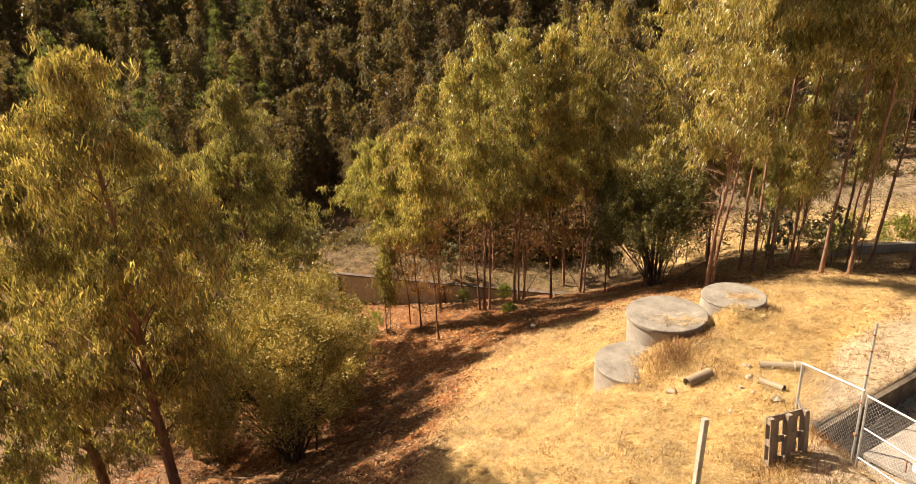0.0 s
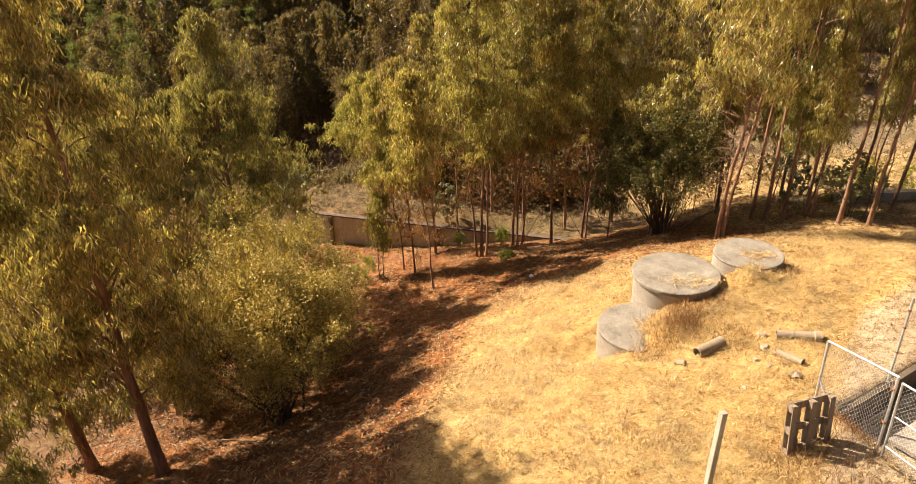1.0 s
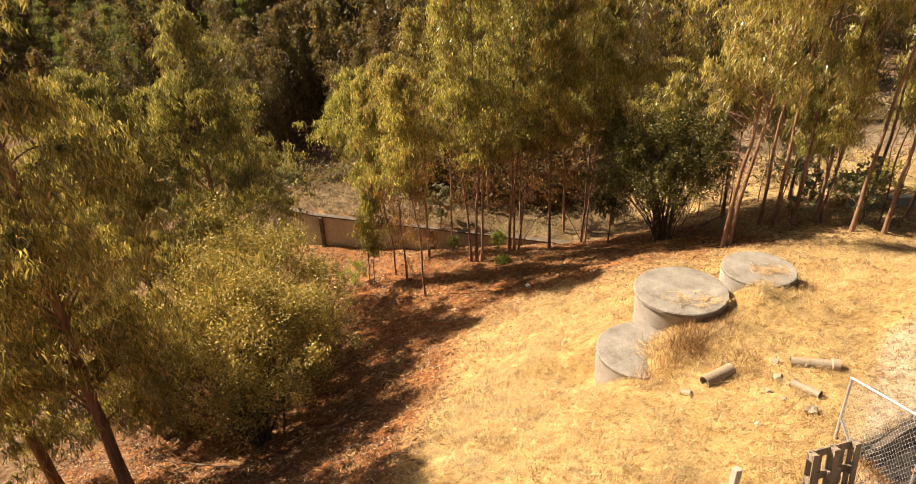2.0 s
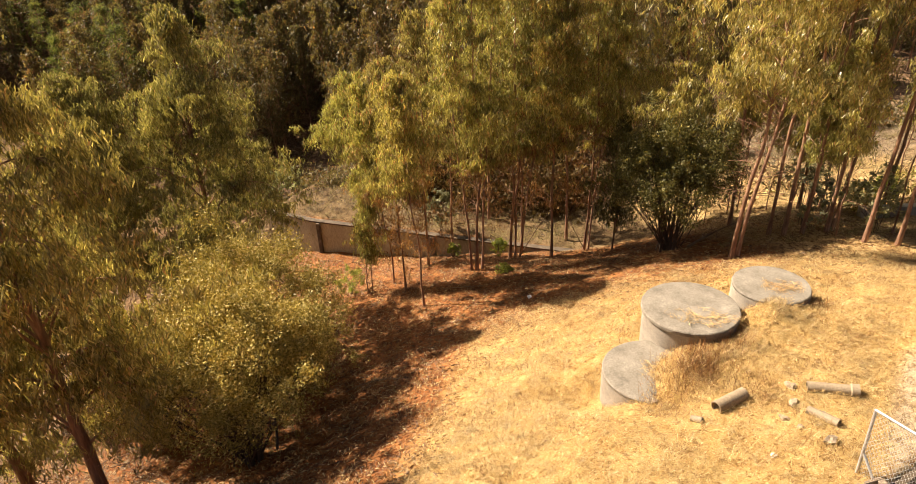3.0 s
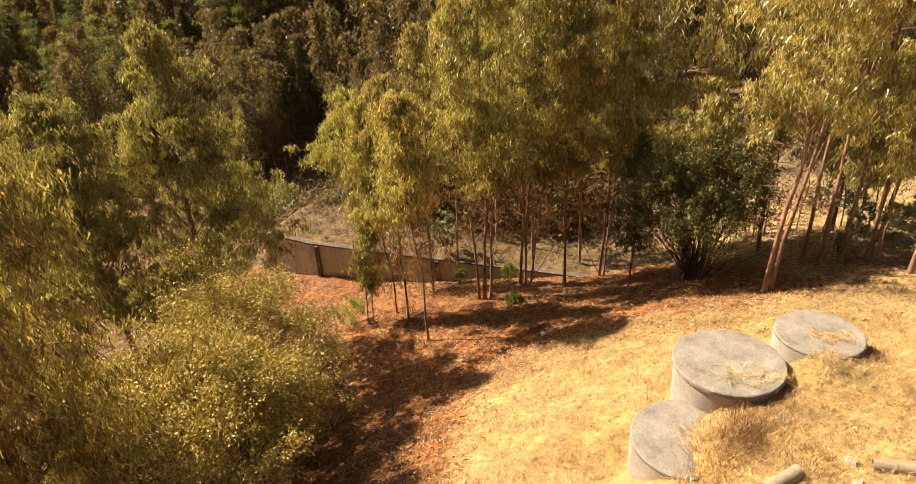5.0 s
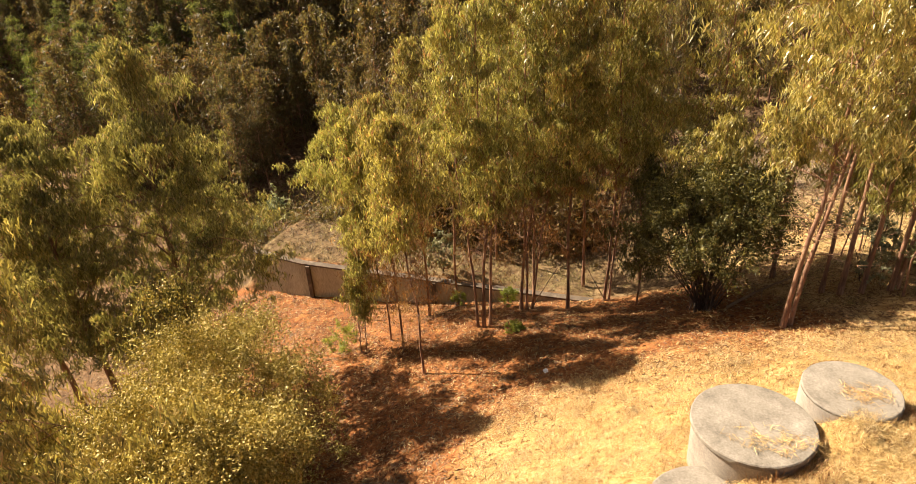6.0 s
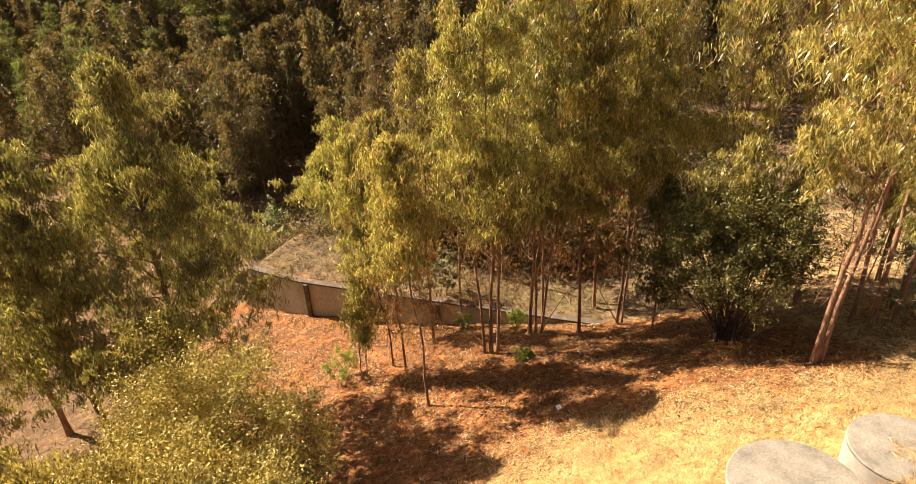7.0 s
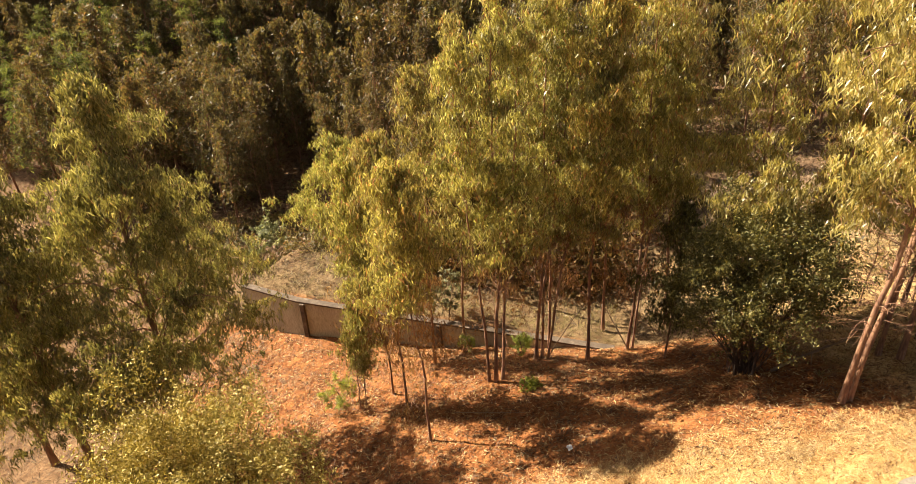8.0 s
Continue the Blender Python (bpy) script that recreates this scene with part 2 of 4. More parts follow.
# ---------- the lie of the land: coarse control heights every 6 m, smoothed between ----------
GX, GY, GSTEP = -24.0, -6.0, 6.0
CONTROL = (
    (0.6, 1.5, 2.0, 2.8, 4.1, 4.7, 4.9, 5.2, 5.6),
    (-0.6, 0.0, 0.5, 2.0, 3.8, 4.2, 4.4, 4.6, 5.2),
    (-2.4, -1.9, -0.8, 1.7, 3.6, 3.9, 4.0, 4.2, 4.8),
    (-3.9, -2.9, -1.4, 1.1, 3.2, 3.6, 3.9, 4.0, 4.2),
    (-5.1, -3.4, -2.2, -1.1, 1.1, 2.7, 3.3, 3.0, 3.1),
    (-6.0, -4.4, -3.2, -2.6, -0.7, 1.0, 1.7, 1.7, 2.0),
    (-6.3, -5.3, -4.1, -3.1, -1.9, -1.4, 0.4, 1.0, 1.3),
    (-6.3, -5.5, -4.3, -3.7, -4.0, -3.5, -0.8, 0.6, 1.1),
    (-6.2, -5.6, -4.7, -4.3, -4.2, -3.8, -1.2, 0.3, 1.0),
)
WALL = ((-10.4, 36.6), (-7.7, 35.2), (-5.6, 34.5), (4.9, 31.0))
WALL_TOP = -2.0


def spline(p0, p1, p2, p3, u):
    return p1 + 0.5 * u * (p2 - p0 + u * (2 * p0 - 5 * p1 + 4 * p2 - p3 + u * (3 * (p1 - p2) + p3 - p0)))


def near_ground(x, y):
    c = np.asarray(CONTROL)
    fx = np.clip((x - GX) / GSTEP, 0, c.shape[1] - 1.001)
    fy = np.clip((y - GY) / GSTEP, 0, c.shape[0] - 1.001)
    ix, iy = np.floor(fx).astype(int), np.floor(fy).astype(int)
    ux, uy = fx - ix, fy - iy
    rows = []
    for dy in (-1, 0, 1, 2):
        r = np.clip(iy + dy, 0, c.shape[0] - 1)
        rows.append(spline(*[c[r, np.clip(ix + dx, 0, c.shape[1] - 1)] for dx in (-1, 0, 1, 2)], ux))
    return spline(*rows, uy)


def wall_line(x):
    return np.interp(x, [p[0] for p in WALL], [p[1] for p in WALL]) + np.minimum(x + 10.4, 0) * -0.3 - np.maximum(x - 4.9, 0) * 0.1


def back_ground(x, y):
    s = np.maximum(y - wall_line(x), 0)
    z = WALL_TOP - 0.06 + 0.05 * np.minimum(s, 3) + np.clip((x - 5) / 8, 0, 1) * 2.4 - 0.02 * np.clip(s - 4, 0, 25)
    z = z - np.clip((np.minimum(-10.0 + 0.55 * np.maximum(y - 37.2, 0), -5.5) - x) / 1.3, 0, 1) * 2.1 + 0.5 * np.sin(x * 0.23 + 1) * np.clip((s - 4) / 8, 0, 1)
    hill = np.maximum(y - 57 - 0.10 * x, 0)
    return z + 0.30 * hill + 0.35 * hill * np.clip(hill / 40, 0, 1) * np.exp(-np.maximum(hill - 60, 0) / 200)


def ground(x, y):
    """The height of the ground; takes numbers or arrays."""
    x, y = np.asarray(x, float), np.asarray(y, float)
    s = y - wall_line(x)
    half = 0.08 + np.maximum(x - 4.9, 0) * 0.7 + np.maximum(-10.4 - x, 0) * 0.7
    w = np.clip((s + half - 0.08) / (2 * half), 0, 1)
    w = w * w * (3 - 2 * w)
    z = near_ground(x, y) * (1 - w) + back_ground(x, y) * w
    # straw banked up round the tanks
    for bx, by, up, wide in ((7.9, 18.1, 0.50, 0.9), (7.3, 17.75, 0.28, 0.4), (5.45, 16.65, 0.2, 0.42), (6.3, 16.8, 0.30, 0.6), (5.05, 16.2, 0.30, 0.5), (2.9, 16.4, -0.60, 0.65)):
        z = z + up * np.exp(-((x - bx) ** 2 + (y - by) ** 2) / (2 * wide * wide))
    # the sunken yard beside the gate, 0.7 m lower behind a sheer edge
    edge = (-1.85 * (x - 7.2) + 3.2 * (y - 12.2)) / 3.7
    side = 0.25 * (y - 12.2) + (x - 6.95)
    drop = np.clip(0.5 - edge / 0.12, 0, 1) * np.clip(side / 0.7, 0, 1) * np.clip((x - 6.3) / 0.3, 0, 1)
    z = z - 0.7 * drop
    return z + 0.05 * np.sin(x * 1.3 + y * 0.7) * np.sin(y * 1.1 - x * 0.4) + 0.025 * np.sin(x * 3.1 - y * 2.3)


# ---------- mesh helpers ----------
def mesh_of(name, verts, faces, mat, smooth=False):
    """A mesh from an array of points and an array (or list of arrays) of faces with equal corners each."""
    me = bpy.data.meshes.new(name)
    faces = faces if isinstance(faces, list) else [faces]
    faces = [np.asarray(f, dtype=np.int32) for f in faces if len(f)]
    verts = np.asarray(verts, dtype=np.float32)
    loops = np.concatenate([f.ravel() for f in faces])
    counts = np.concatenate([np.full(len(f), f.shape[1], dtype=np.int32) for f in faces])
    me.vertices.add(len(verts))
    me.vertices.foreach_set("co", verts.ravel())
    me.loops.add(len(loops))
    me.loops.foreach_set("vertex_index", loops)
    me.polygons.add(len(counts))
    me.polygons.foreach_set("loop_start", np.concatenate(([0], np.cumsum(counts)[:-1])).astype(np.int32))
    me.polygons.foreach_set("loop_total", counts)
    me.polygons.foreach_set("use_smooth", np.full(len(counts), smooth))
    me.update(calc_edges=True)
    me.materials.append(mat)
    return me


def thing(name, x, y, z, label, category, group="", kind="", turn=0.0):
    ob = new(name)
    ob.matrix_world = pose(x, y, z, 0, 0, turn)
    return tagged(ob, label, category, group, kind)


def part(name, me, parent, label="", m=None):
    ob = new(name, me)
    ob.parent = parent
    if m is not None:
        ob.matrix_basis = m
    return tagged(ob, label) if label else ob


def bm_mesh(name, bm, mat, smooth=False):
    me = bpy.data.meshes.new(name)
    bmesh.ops.recalc_face_normals(bm, faces=bm.faces[:])
    bm.to_mesh(me)
    bm.free()
    me.materials.append(mat)
    if smooth:
        me.polygons.foreach_set("use_smooth", np.full(len(me.polygons), True))
    return me


def box_mesh(name, size, mat, bevel=0.004, rough=0.0, rng=None, at=(0, 0, 0)):
    bm = bmesh.new()
    bmesh.ops.create_cube(bm, size=1.0)
    bmesh.ops.scale(bm, vec=size, verts=bm.verts[:])
    if bevel:
        bmesh.ops.bevel(bm, geom=bm.edges[:], offset=bevel, segments=1, affect="EDGES")
    if rough and rng is not None:
        for v in bm.verts:
            v.co += Vector(rng.uniform(-rough, rough, 3))
    bmesh.ops.translate(bm, vec=at, verts=bm.verts[:])
    return bm_mesh(name, bm, mat)


def tube(points, radii, sides=7, cap=False):
    """Points and radii along a path to an array of points and quads."""
    p = np.asarray(points, float)
    r = np.asarray(radii, float)
    d = np.gradient(p, axis=0)
    d /= np.linalg.norm(d, axis=1)[:, None] + 1e-9
    ref = np.where(np.abs(d[:, 2:3]) > 0.9, np.array([[1.0, 0, 0]]), np.array([[0, 0, 1.0]]))
    u = np.cross(d, ref)
    u /= np.linalg.norm(u, axis=1)[:, None] + 1e-9
    w = np.cross(d, u)
    a = np.arange(sides) * 2 * np.pi / sides
    v = p[:, None] + r[:, None, None] * (np.cos(a)[None, :, None] * u[:, None] + np.sin(a)[None, :, None] * w[:, None])
    n = len(p)
    i, j = np.meshgrid(np.arange(n - 1), np.arange(sides), indexing="ij")
    k = (j + 1) % sides
    f = np.stack([i * sides + j, i * sides + k, (i + 1) * sides + k, (i + 1) * sides + j], -1).reshape(-1, 4)
    return v.reshape(-1, 3), f


def joined(pieces):
    vs, fs, n = [], [], 0
    for v, f in pieces:
        vs.append(v)
        fs.append(f + n)
        n += len(v)
    return np.concatenate(vs), np.concatenate(fs)


def leaves(rng, centres, lengths, widths, droop, spread=1.0, corners=4):
    """Lance-shaped leaves, four or three corners each, hanging down by droop (0: any way, 1: straight down)."""
    n = len(centres)
    d = rng.normal(size=(n, 3)) * spread
    d /= np.linalg.norm(d, axis=1)[:, None]
    d = d * (1 - droop) + np.array([0, 0, -1.0]) * droop
    d /= np.linalg.norm(d, axis=1)[:, None] + 1e-9
    s = np.cross(d, rng.normal(size=(n, 3)))
    s /= np.linalg.norm(s, axis=1)[:, None] + 1e-9
    bend = np.cross(s, d)
    L, W = lengths[:, None], widths[:, None]
    c = centres
    if corners == 3:
        v = np.stack([c - d * L * 0.5 + s * W * 0.5, c - d * L * 0.3 - s * W * 0.5, c + d * L * 0.5], 1)
        return v.reshape(-1, 3), np.arange(n * 3).reshape(-1, 3)
    v = np.stack([c - d * L * 0.5, c + s * W * 0.5 + bend * L * 0.10 - d * L * 0.08, c + d * L * 0.5, c - s * W * 0.5 + bend * L * 0.10 - d * L * 0.08], 1)
    return v.reshape(-1, 3), np.arange(n * 4).reshape(-1, 4)


def bezier(a, b, c, n):
    u = np.linspace(0, 1, n)[:, None]
    return (1 - u) ** 2 * np.asarray(a) + 2 * u * (1 - u) * np.asarray(b) + u * u * np.asarray(c)


def stem_path(rng, foot, height, lean, n=16, wander=0.15):
    u = np.linspace(0, 1, n)
    w = rng.normal(size=(n, 2)) * wander
    w = np.cumsum(w, axis=0) * 0.5
    w -= u[:, None] * w[-1] * 0.5
    w *= np.minimum(u * 3, 1)[:, None]
    return np.stack([foot[0] + lean[0] * u ** 1.2 * height + w[:, 0], foot[1] + lean[1] * u ** 1.2 * height + w[:, 1], foot[2] + height * u], 1)


def strings(rng, anchors, size, per, links, gap=0.12, run=0.42):
    """Weeping strings of leaf centres: per strings of so many links hang from every anchor."""
    start = np.repeat(anchors, per, axis=0)
    sz = np.repeat(size, per)
    m = len(start)
    start = start + rng.normal(size=(m, 3)) * (gap * sz)[:, None] * np.array([1.0, 1.0, 0.55])
    away = rng.normal(size=(m, 3)) * np.array([0.75, 0.75, 0.3])
    away[:, 2] -= 0.35
    away /= np.linalg.norm(away, axis=1)[:, None]
    far = run * rng.uniform(0.45, 1.2, m) * sz
    u = (np.arange(links) + 0.5) / links
    c = start[:, None] + away[:, None] * (far[:, None] * u)[:, :, None] + np.array([0, 0, -0.45]) * (far[:, None] * u ** 2)[:, :, None]
    return c.reshape(-1, 3) + rng.normal(size=(m * links, 3)) * 0.028


def along(path, u):
    """The point at the share u of a path."""
    k = np.linspace(0, 1, len(path))
    return np.array([np.interp(u, k, path[:, a]) for a in range(3)])


def eucalypt(seed, x, y, height, crown_from, radius, count, lean=(0, 0), girth=0.10, stems=((0, 0),), mat=None, leaf=(0.21, 0.040), label="", bare=0, group="eucalyptus trees", taper=0.8, droop=0.6, corners=3, limbs=30, dead=0, wander=0.1, cone=1.25):
    """A eucalyptus: slim tapering stems with peeling bark, rising limbs, and tufts of weeping lance leaves at their ends."""
    rng = np.random.default_rng(seed)
    count = int(count * (2.2 if corners == 3 else 1.5))
    z = float(ground(x, y)) - 0.08
    ob = thing("eucalyptus_tree", x, y, z, label or "tall slender eucalyptus with reddish bark and drooping olive-green leaves", "tree", group)
    tufts, sizes, withered = [], [], []
    per, links = 11, 6
    want = count / (per * links)
    nl = int(max(9, limbs / len(stems) ** 0.6))
    for k, (sx, sy) in enumerate(stems):
        h = height * (1 if k == 0 else rng.uniform(0.8, 0.97))
        ln = (lean[0] + sx * 0.08, lean[1] + sy * 0.08)
        path = stem_path(rng, (sx * 0.25, sy * 0.25, 0), h, ln, wander=wander)
        g = girth * (1 if k == 0 else rng.uniform(0.7, 0.95))
        rad = g * (1 - np.linspace(0, 1, len(path)) * 0.9) ** 0.9
        rad[0] *= 1.35
        rad *= 1 + rng.normal(size=len(rad)) * 0.05
        pieces = [tube(path, rad, 8)]
        weight = rng.uniform(0.25, 1.75, nl)
        turn = rng.uniform(0, 6.28)
        for i in range(nl):
            rel = (i + rng.random()) / nl
            p = along(path, crown_from + (0.985 - crown_from) * rel)
            ang = turn + i * 2.4 + rng.normal() * 0.5
            reach = radius * (0.45 + 0.55 * min(1.0, rel / 0.3)) * (1 - taper * rel ** cone) * rng.uniform(0.55, 1.2)
            up = reach * rng.uniform(0.5, 1.2)
            out = np.array([np.cos(ang), np.sin(ang), 0])
            br = bezier(p, p + out * reach * 0.45 + np.array([0, 0, up * 0.9]), p + out * reach + np.array([0, 0, up * 0.55]), 6)
            pieces.append(tube(br, np.linspace(g * 0.28 * (1 - rel * 0.6), 0.006, 6), 5))
            share = want / len(stems) / nl * weight[i] * (0.5 + reach / radius)
            for j in range(max(2, int(share + rng.random()))):
                t = 0.3 + 0.7 * rng.random() ** 0.6
                q = along(br, t)
                e = q + rng.normal(size=3) * np.array([0.2, 0.2, 0.13]) * (0.5 + reach)
                tufts.append(e)
                sizes.append(rng.uniform(0.6, 1.25))
                if j % 3 == 0:
                    pieces.append(tube(np.array([q, (q + e) / 2 + [0, 0, 0.06], e]), np.array([0.008, 0.006, 0.003]), 3))
        for u in np.linspace(0.9, 1.0, 6):
            tufts.append(along(path, u) + rng.normal(size=3) * 0.1 + [0, 0, 0.12])
            sizes.append(0.7)
        for i in range(bare):
            p = along(path, rng.uniform(crown_from * 0.45, crown_from * 1.25))
            ang = rng.uniform(0, 2 * np.pi)
            out = np.array([np.cos(ang), np.sin(ang), rng.uniform(-0.1, 0.7)]) * rng.uniform(0.4, 1.4)
            br = bezier(p, p + out * 0.5 + rng.normal(size=3) * 0.1, p + out + np.array([0, 0, rng.uniform(-0.3, 0.2)]), 5)
            pieces.append(tube(br, np.linspace(0.011, 0.004, 5), 4))
            withered.extend((br[3], br[4]))
            for _ in range(3):
                q = br[rng.integers(1, 5)]
                e = q + out * rng.uniform(0.2, 0.5) + rng.normal(size=3) * 0.22
                pieces.append(tube(bezier(q, (q + e) / 2 + rng.normal(size=3) * 0.06, e, 4), np.linspace(0.006, 0.003, 4), 3))
                withered.append(e)
        v, f = joined(pieces)
        part("trunk", mesh_of("trunk", v, f, BARK, True), ob)
    c = strings(rng, np.array(tufts), np.array(sizes), per, links, 0.105, 0.40)
    n = len(c)
    v, f = leaves(rng, c, leaf[0] * rng.uniform(0.55, 1.3, n), leaf[1] * rng.uniform(0.7, 1.3, n), droop, corners=corners)
    part("crown", mesh_of("crown", v, f, mat or EUCALYPT_LEAF), ob)
    if dead and withered:
        w = np.array(withered)
        w = w[rng.integers(0, len(w), dead)]
        c = strings(rng, w, np.full(len(w), 0.7), 2, 5)
        n = len(c)
        v, f = leaves(rng, c, 0.15 * rng.uniform(0.5, 1.3, n), 0.026 * rng.uniform(0.6, 1.3, n), 0.6, corners=3)
        part("withered_leaves", mesh_of("withered_leaves", v, f, WITHERED_LEAF), ob, "brown withered leaves on dead twigs")
    return ob


def bush(seed, x, y, name, label, rx, ry, low, high, stems, count, mat, leaf, bark, girth=0.05, clumps=90, droop=0.0, reach=0.55):
    """A many-stemmed bush: stems fan out from one foot and end in clumps of upright leafy shoots on an uneven dome."""
    rng = np.random.default_rng(seed)
    z = float(ground(x, y)) - 0.05
    ob = thing(name, x, y, z, label, "bush")
    h = high - low
    a = rng.uniform(0, 2 * np.pi, clumps)
    el = rng.uniform(-0.6, 1.0, clumps)
    rr = np.sqrt(np.maximum(0, 1 - el * el)) * rng.uniform(0.55, 1.08, clumps)
    cen = np.stack([np.cos(a) * rr * rx, np.sin(a) * rr * ry, low + h * (0.42 + 0.5 * el * rng.uniform(0.7, 1.05, clumps))], 1)
    inner = rng.normal(size=(clumps // 2, 3)) * np.array([rx * 0.4, ry * 0.4, h * 0.2]) + np.array([0, 0, low + h * 0.5])
    cen = np.concatenate([cen, inner])
    for i in range(stems):
        t = cen[rng.integers(0, len(cen))]
        foot = np.append(rng.normal(size=2) * girth * 5, 0)
        mid = np.array([t[0] * 0.45, t[1] * 0.45, t[2] * 0.55]) + rng.normal(size=3) * 0.15
        path = bezier(foot, mid, t, 9)
        pieces = [tube(path, np.linspace(girth * rng.uniform(0.5, 1), 0.008, 9), 6)]
        for _ in range(5):
            q = path[rng.integers(3, 8)]
            e = cen[np.argsort(((cen - q) ** 2).sum(1))[rng.integers(0, 8)]]
            pieces.append(tube(bezier(q, (q + e) / 2 + rng.normal(size=3) * 0.12, e, 5), np.linspace(girth * 0.3, 0.005, 5), 4))
        v, f = joined(pieces)
        part("stem", mesh_of("stem", v, f, bark, True), ob)
    links = 18
    per = max(3, int(count / links / len(cen)))
    size = np.repeat(rng.uniform(0.5, 1.35, len(cen)), per)
    base = np.repeat(cen, per, axis=0)
    m = len(base)
    way = base - np.array([0, 0, low + h * 0.25])
    way = way / (np.linalg.norm(way, axis=1)[:, None] + 1e-6) * 0.7 + rng.normal(size=(m, 3)) * 0.5 + np.array([0, 0, 0.55])
    way /= np.linalg.norm(way, axis=1)[:, None]
    base = base + rng.normal(size=(m, 3)) * (0.16 * size)[:, None] * min(1.0, rx)
    far = reach * min(1.0, rx * 0.7) * size * rng.uniform(0.5, 1.3, m)
    s = (np.arange(links) + 0.5) / links
    c = (base[:, None] + way[:, None] * (far[:, None] * s)[:, :, None]).reshape(-1, 3)
    c += rng.normal(size=c.shape) * 0.055 * min(1.0, rx)
    c = c[c[:, 2] > low * 0.6]
    n = len(c)
    v, f = leaves(rng, c, leaf[0] * rng.uniform(0.6, 1.3, n), leaf[1] * rng.uniform(0.7, 1.3, n), droop, corners=3)
    part("crown", mesh_of("crown", v, f, mat), ob)
    return ob


# ---------- the ground, one sheet to the horizon ----------
def steps(parts):
    out = [np.arange(a, b, s) for a, b, s in parts]
    far = 60 * 1.16 ** np.arange(1, 24)
    v = np.concatenate(out)
    return np.concatenate([(v[0] - (far - 60))[::-1][:-1] - 1, v, v[-1] + (far - 60) + 1])


gx = steps(((-60, -26, 1.5), (-26, -11, 0.4), (-11, 6, 0.25), (6, 11, 0.14), (11, 24, 0.3), (24, 60, 1.5)))
gy = steps(((-20, 2, 1.0), (2, 9, 0.4), (9, 14.5, 0.14), (14.5, 30.5, 0.25), (30.5, 37.5, 0.12), (37.5, 60, 0.5), (60, 140, 2.0)))
mx, my = np.meshgrid(gx, gy)
cut = lambda v, lo, hi: np.clip(v, lo, hi)
mz = ground(cut(mx, -400, 400), cut(my, -400, 400))
idx = np.arange(mx.size).reshape(mx.shape)
quads = np.stack([idx[:-1, :-1], idx[:-1, 1:], idx[1:, 1:], idx[1:, :-1]], -1).reshape(-1, 4)
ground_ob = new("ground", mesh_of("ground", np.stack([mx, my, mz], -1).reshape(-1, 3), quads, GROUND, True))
tagged(ground_ob, "sloping dry ground with golden straw, rusty leaf litter and pale earth", "ground", kind="structure")


# ---------- the concrete retaining wall at the foot of the slope ----------
def ribbon(name, line, offset, thick, tops, bottoms, mat):
    """An upright slab that follows a line in plan."""
    p = np.array(line, float)
    d = np.gradient(p, axis=0)
    n = np.stack([-d[:, 1], d[:, 0]], 1)
    n /= np.linalg.norm(n, axis=1)[:, None]
    a, b = p + n * offset, p + n * (offset + thick)
    m = len(p)
    v = np.concatenate([np.column_stack([a, tops]), np.column_stack([b, tops]), np.column_stack([b, bottoms]), np.column_stack([a, bottoms])])
    f = []
    for r in range(4):
        for i in range(m - 1):
            f.append((r * m + i, r * m + i + 1, ((r + 1) % 4) * m + i + 1, ((r + 1) % 4) * m + i))
    f += [(0, m, 2 * m, 3 * m), (m - 1, 4 * m - 1, 3 * m - 1, 2 * m - 1)]
    return mesh_of(name, v, np.array(f), mat)


wx = np.array([-10.4, -9.5, -8.6, -7.7, -6.7, -5.6, -3.5, -1.0, 1.5, 3.4, 4.9])
wall_pts = np.stack([wx, np.interp(wx, [p[0] for p in WALL], [p[1] for p in WALL])], 1)
wall_thing = tagged(new("retaining_wall"), "low grey concrete retaining wall with dark water stains", "wall", kind="structure")
low = np.minimum(near_ground(wall_pts[:, 0], wall_pts[:, 1] - 0.3) - 0.5, WALL_TOP - 0.5)
part("wall_body", ribbon("wall_body", wall_pts, -0.14, 0.26, np.full(len(wx), WALL_TOP - 0.03), low, WALL_CONCRETE), wall_thing)
part("coping", ribbon("coping", wall_pts, -0.17, 0.32, np.full(len(wx), WALL_TOP + 0.04), np.full(len(wx), WALL_TOP - 0.032), DIRTY_TOP_SHADED_EDGE), wall_thing, "dark mossy coping")
for px in (-7.45, -1.6):
    py = float(np.interp(px, wx, wall_pts[:, 1]))
    b = float(ground(px, py - 0.4)) - 0.3
    part("pilaster", box_mesh("pilaster", (0.2, 0.16, WALL_TOP - 0.04 - b), DIRTY_TOP_SHADED_EDGE, 0.01), wall_thing, "dark stained joint", pose(px, py - 0.19, (WALL_TOP - 0.04 + b) / 2, 0, 0, -17))

# the sheer edge of the sunken yard by the gate
ex = np.linspace(0, 1, 12)
edge_pts = np.stack([6.95 + ex * 9.6, 12.06 + ex * 5.55], 1)
edge_top = near_ground(edge_pts[:, 0], edge_pts[:, 1] + 0.3) - 0.01
# the dark material here carries brown earth and the shade on this face
tagged(new("yard_edge", ribbon("yard_edge", edge_pts, -0.08, 0.12, edge_top, edge_top - 1.0, DIRTY_TOP_SHADED_EDGE)), "rough concrete edge above the sunken yard, its face coloured dark as in shade", "edge", kind="structure")
slab = tagged(new("yard_slab", box_mesh("yard_slab", (2.4, 2.0, 0.12), CONCRETE, 0.02)), "pale concrete slab in the sunken yard", "slab", kind="structure")
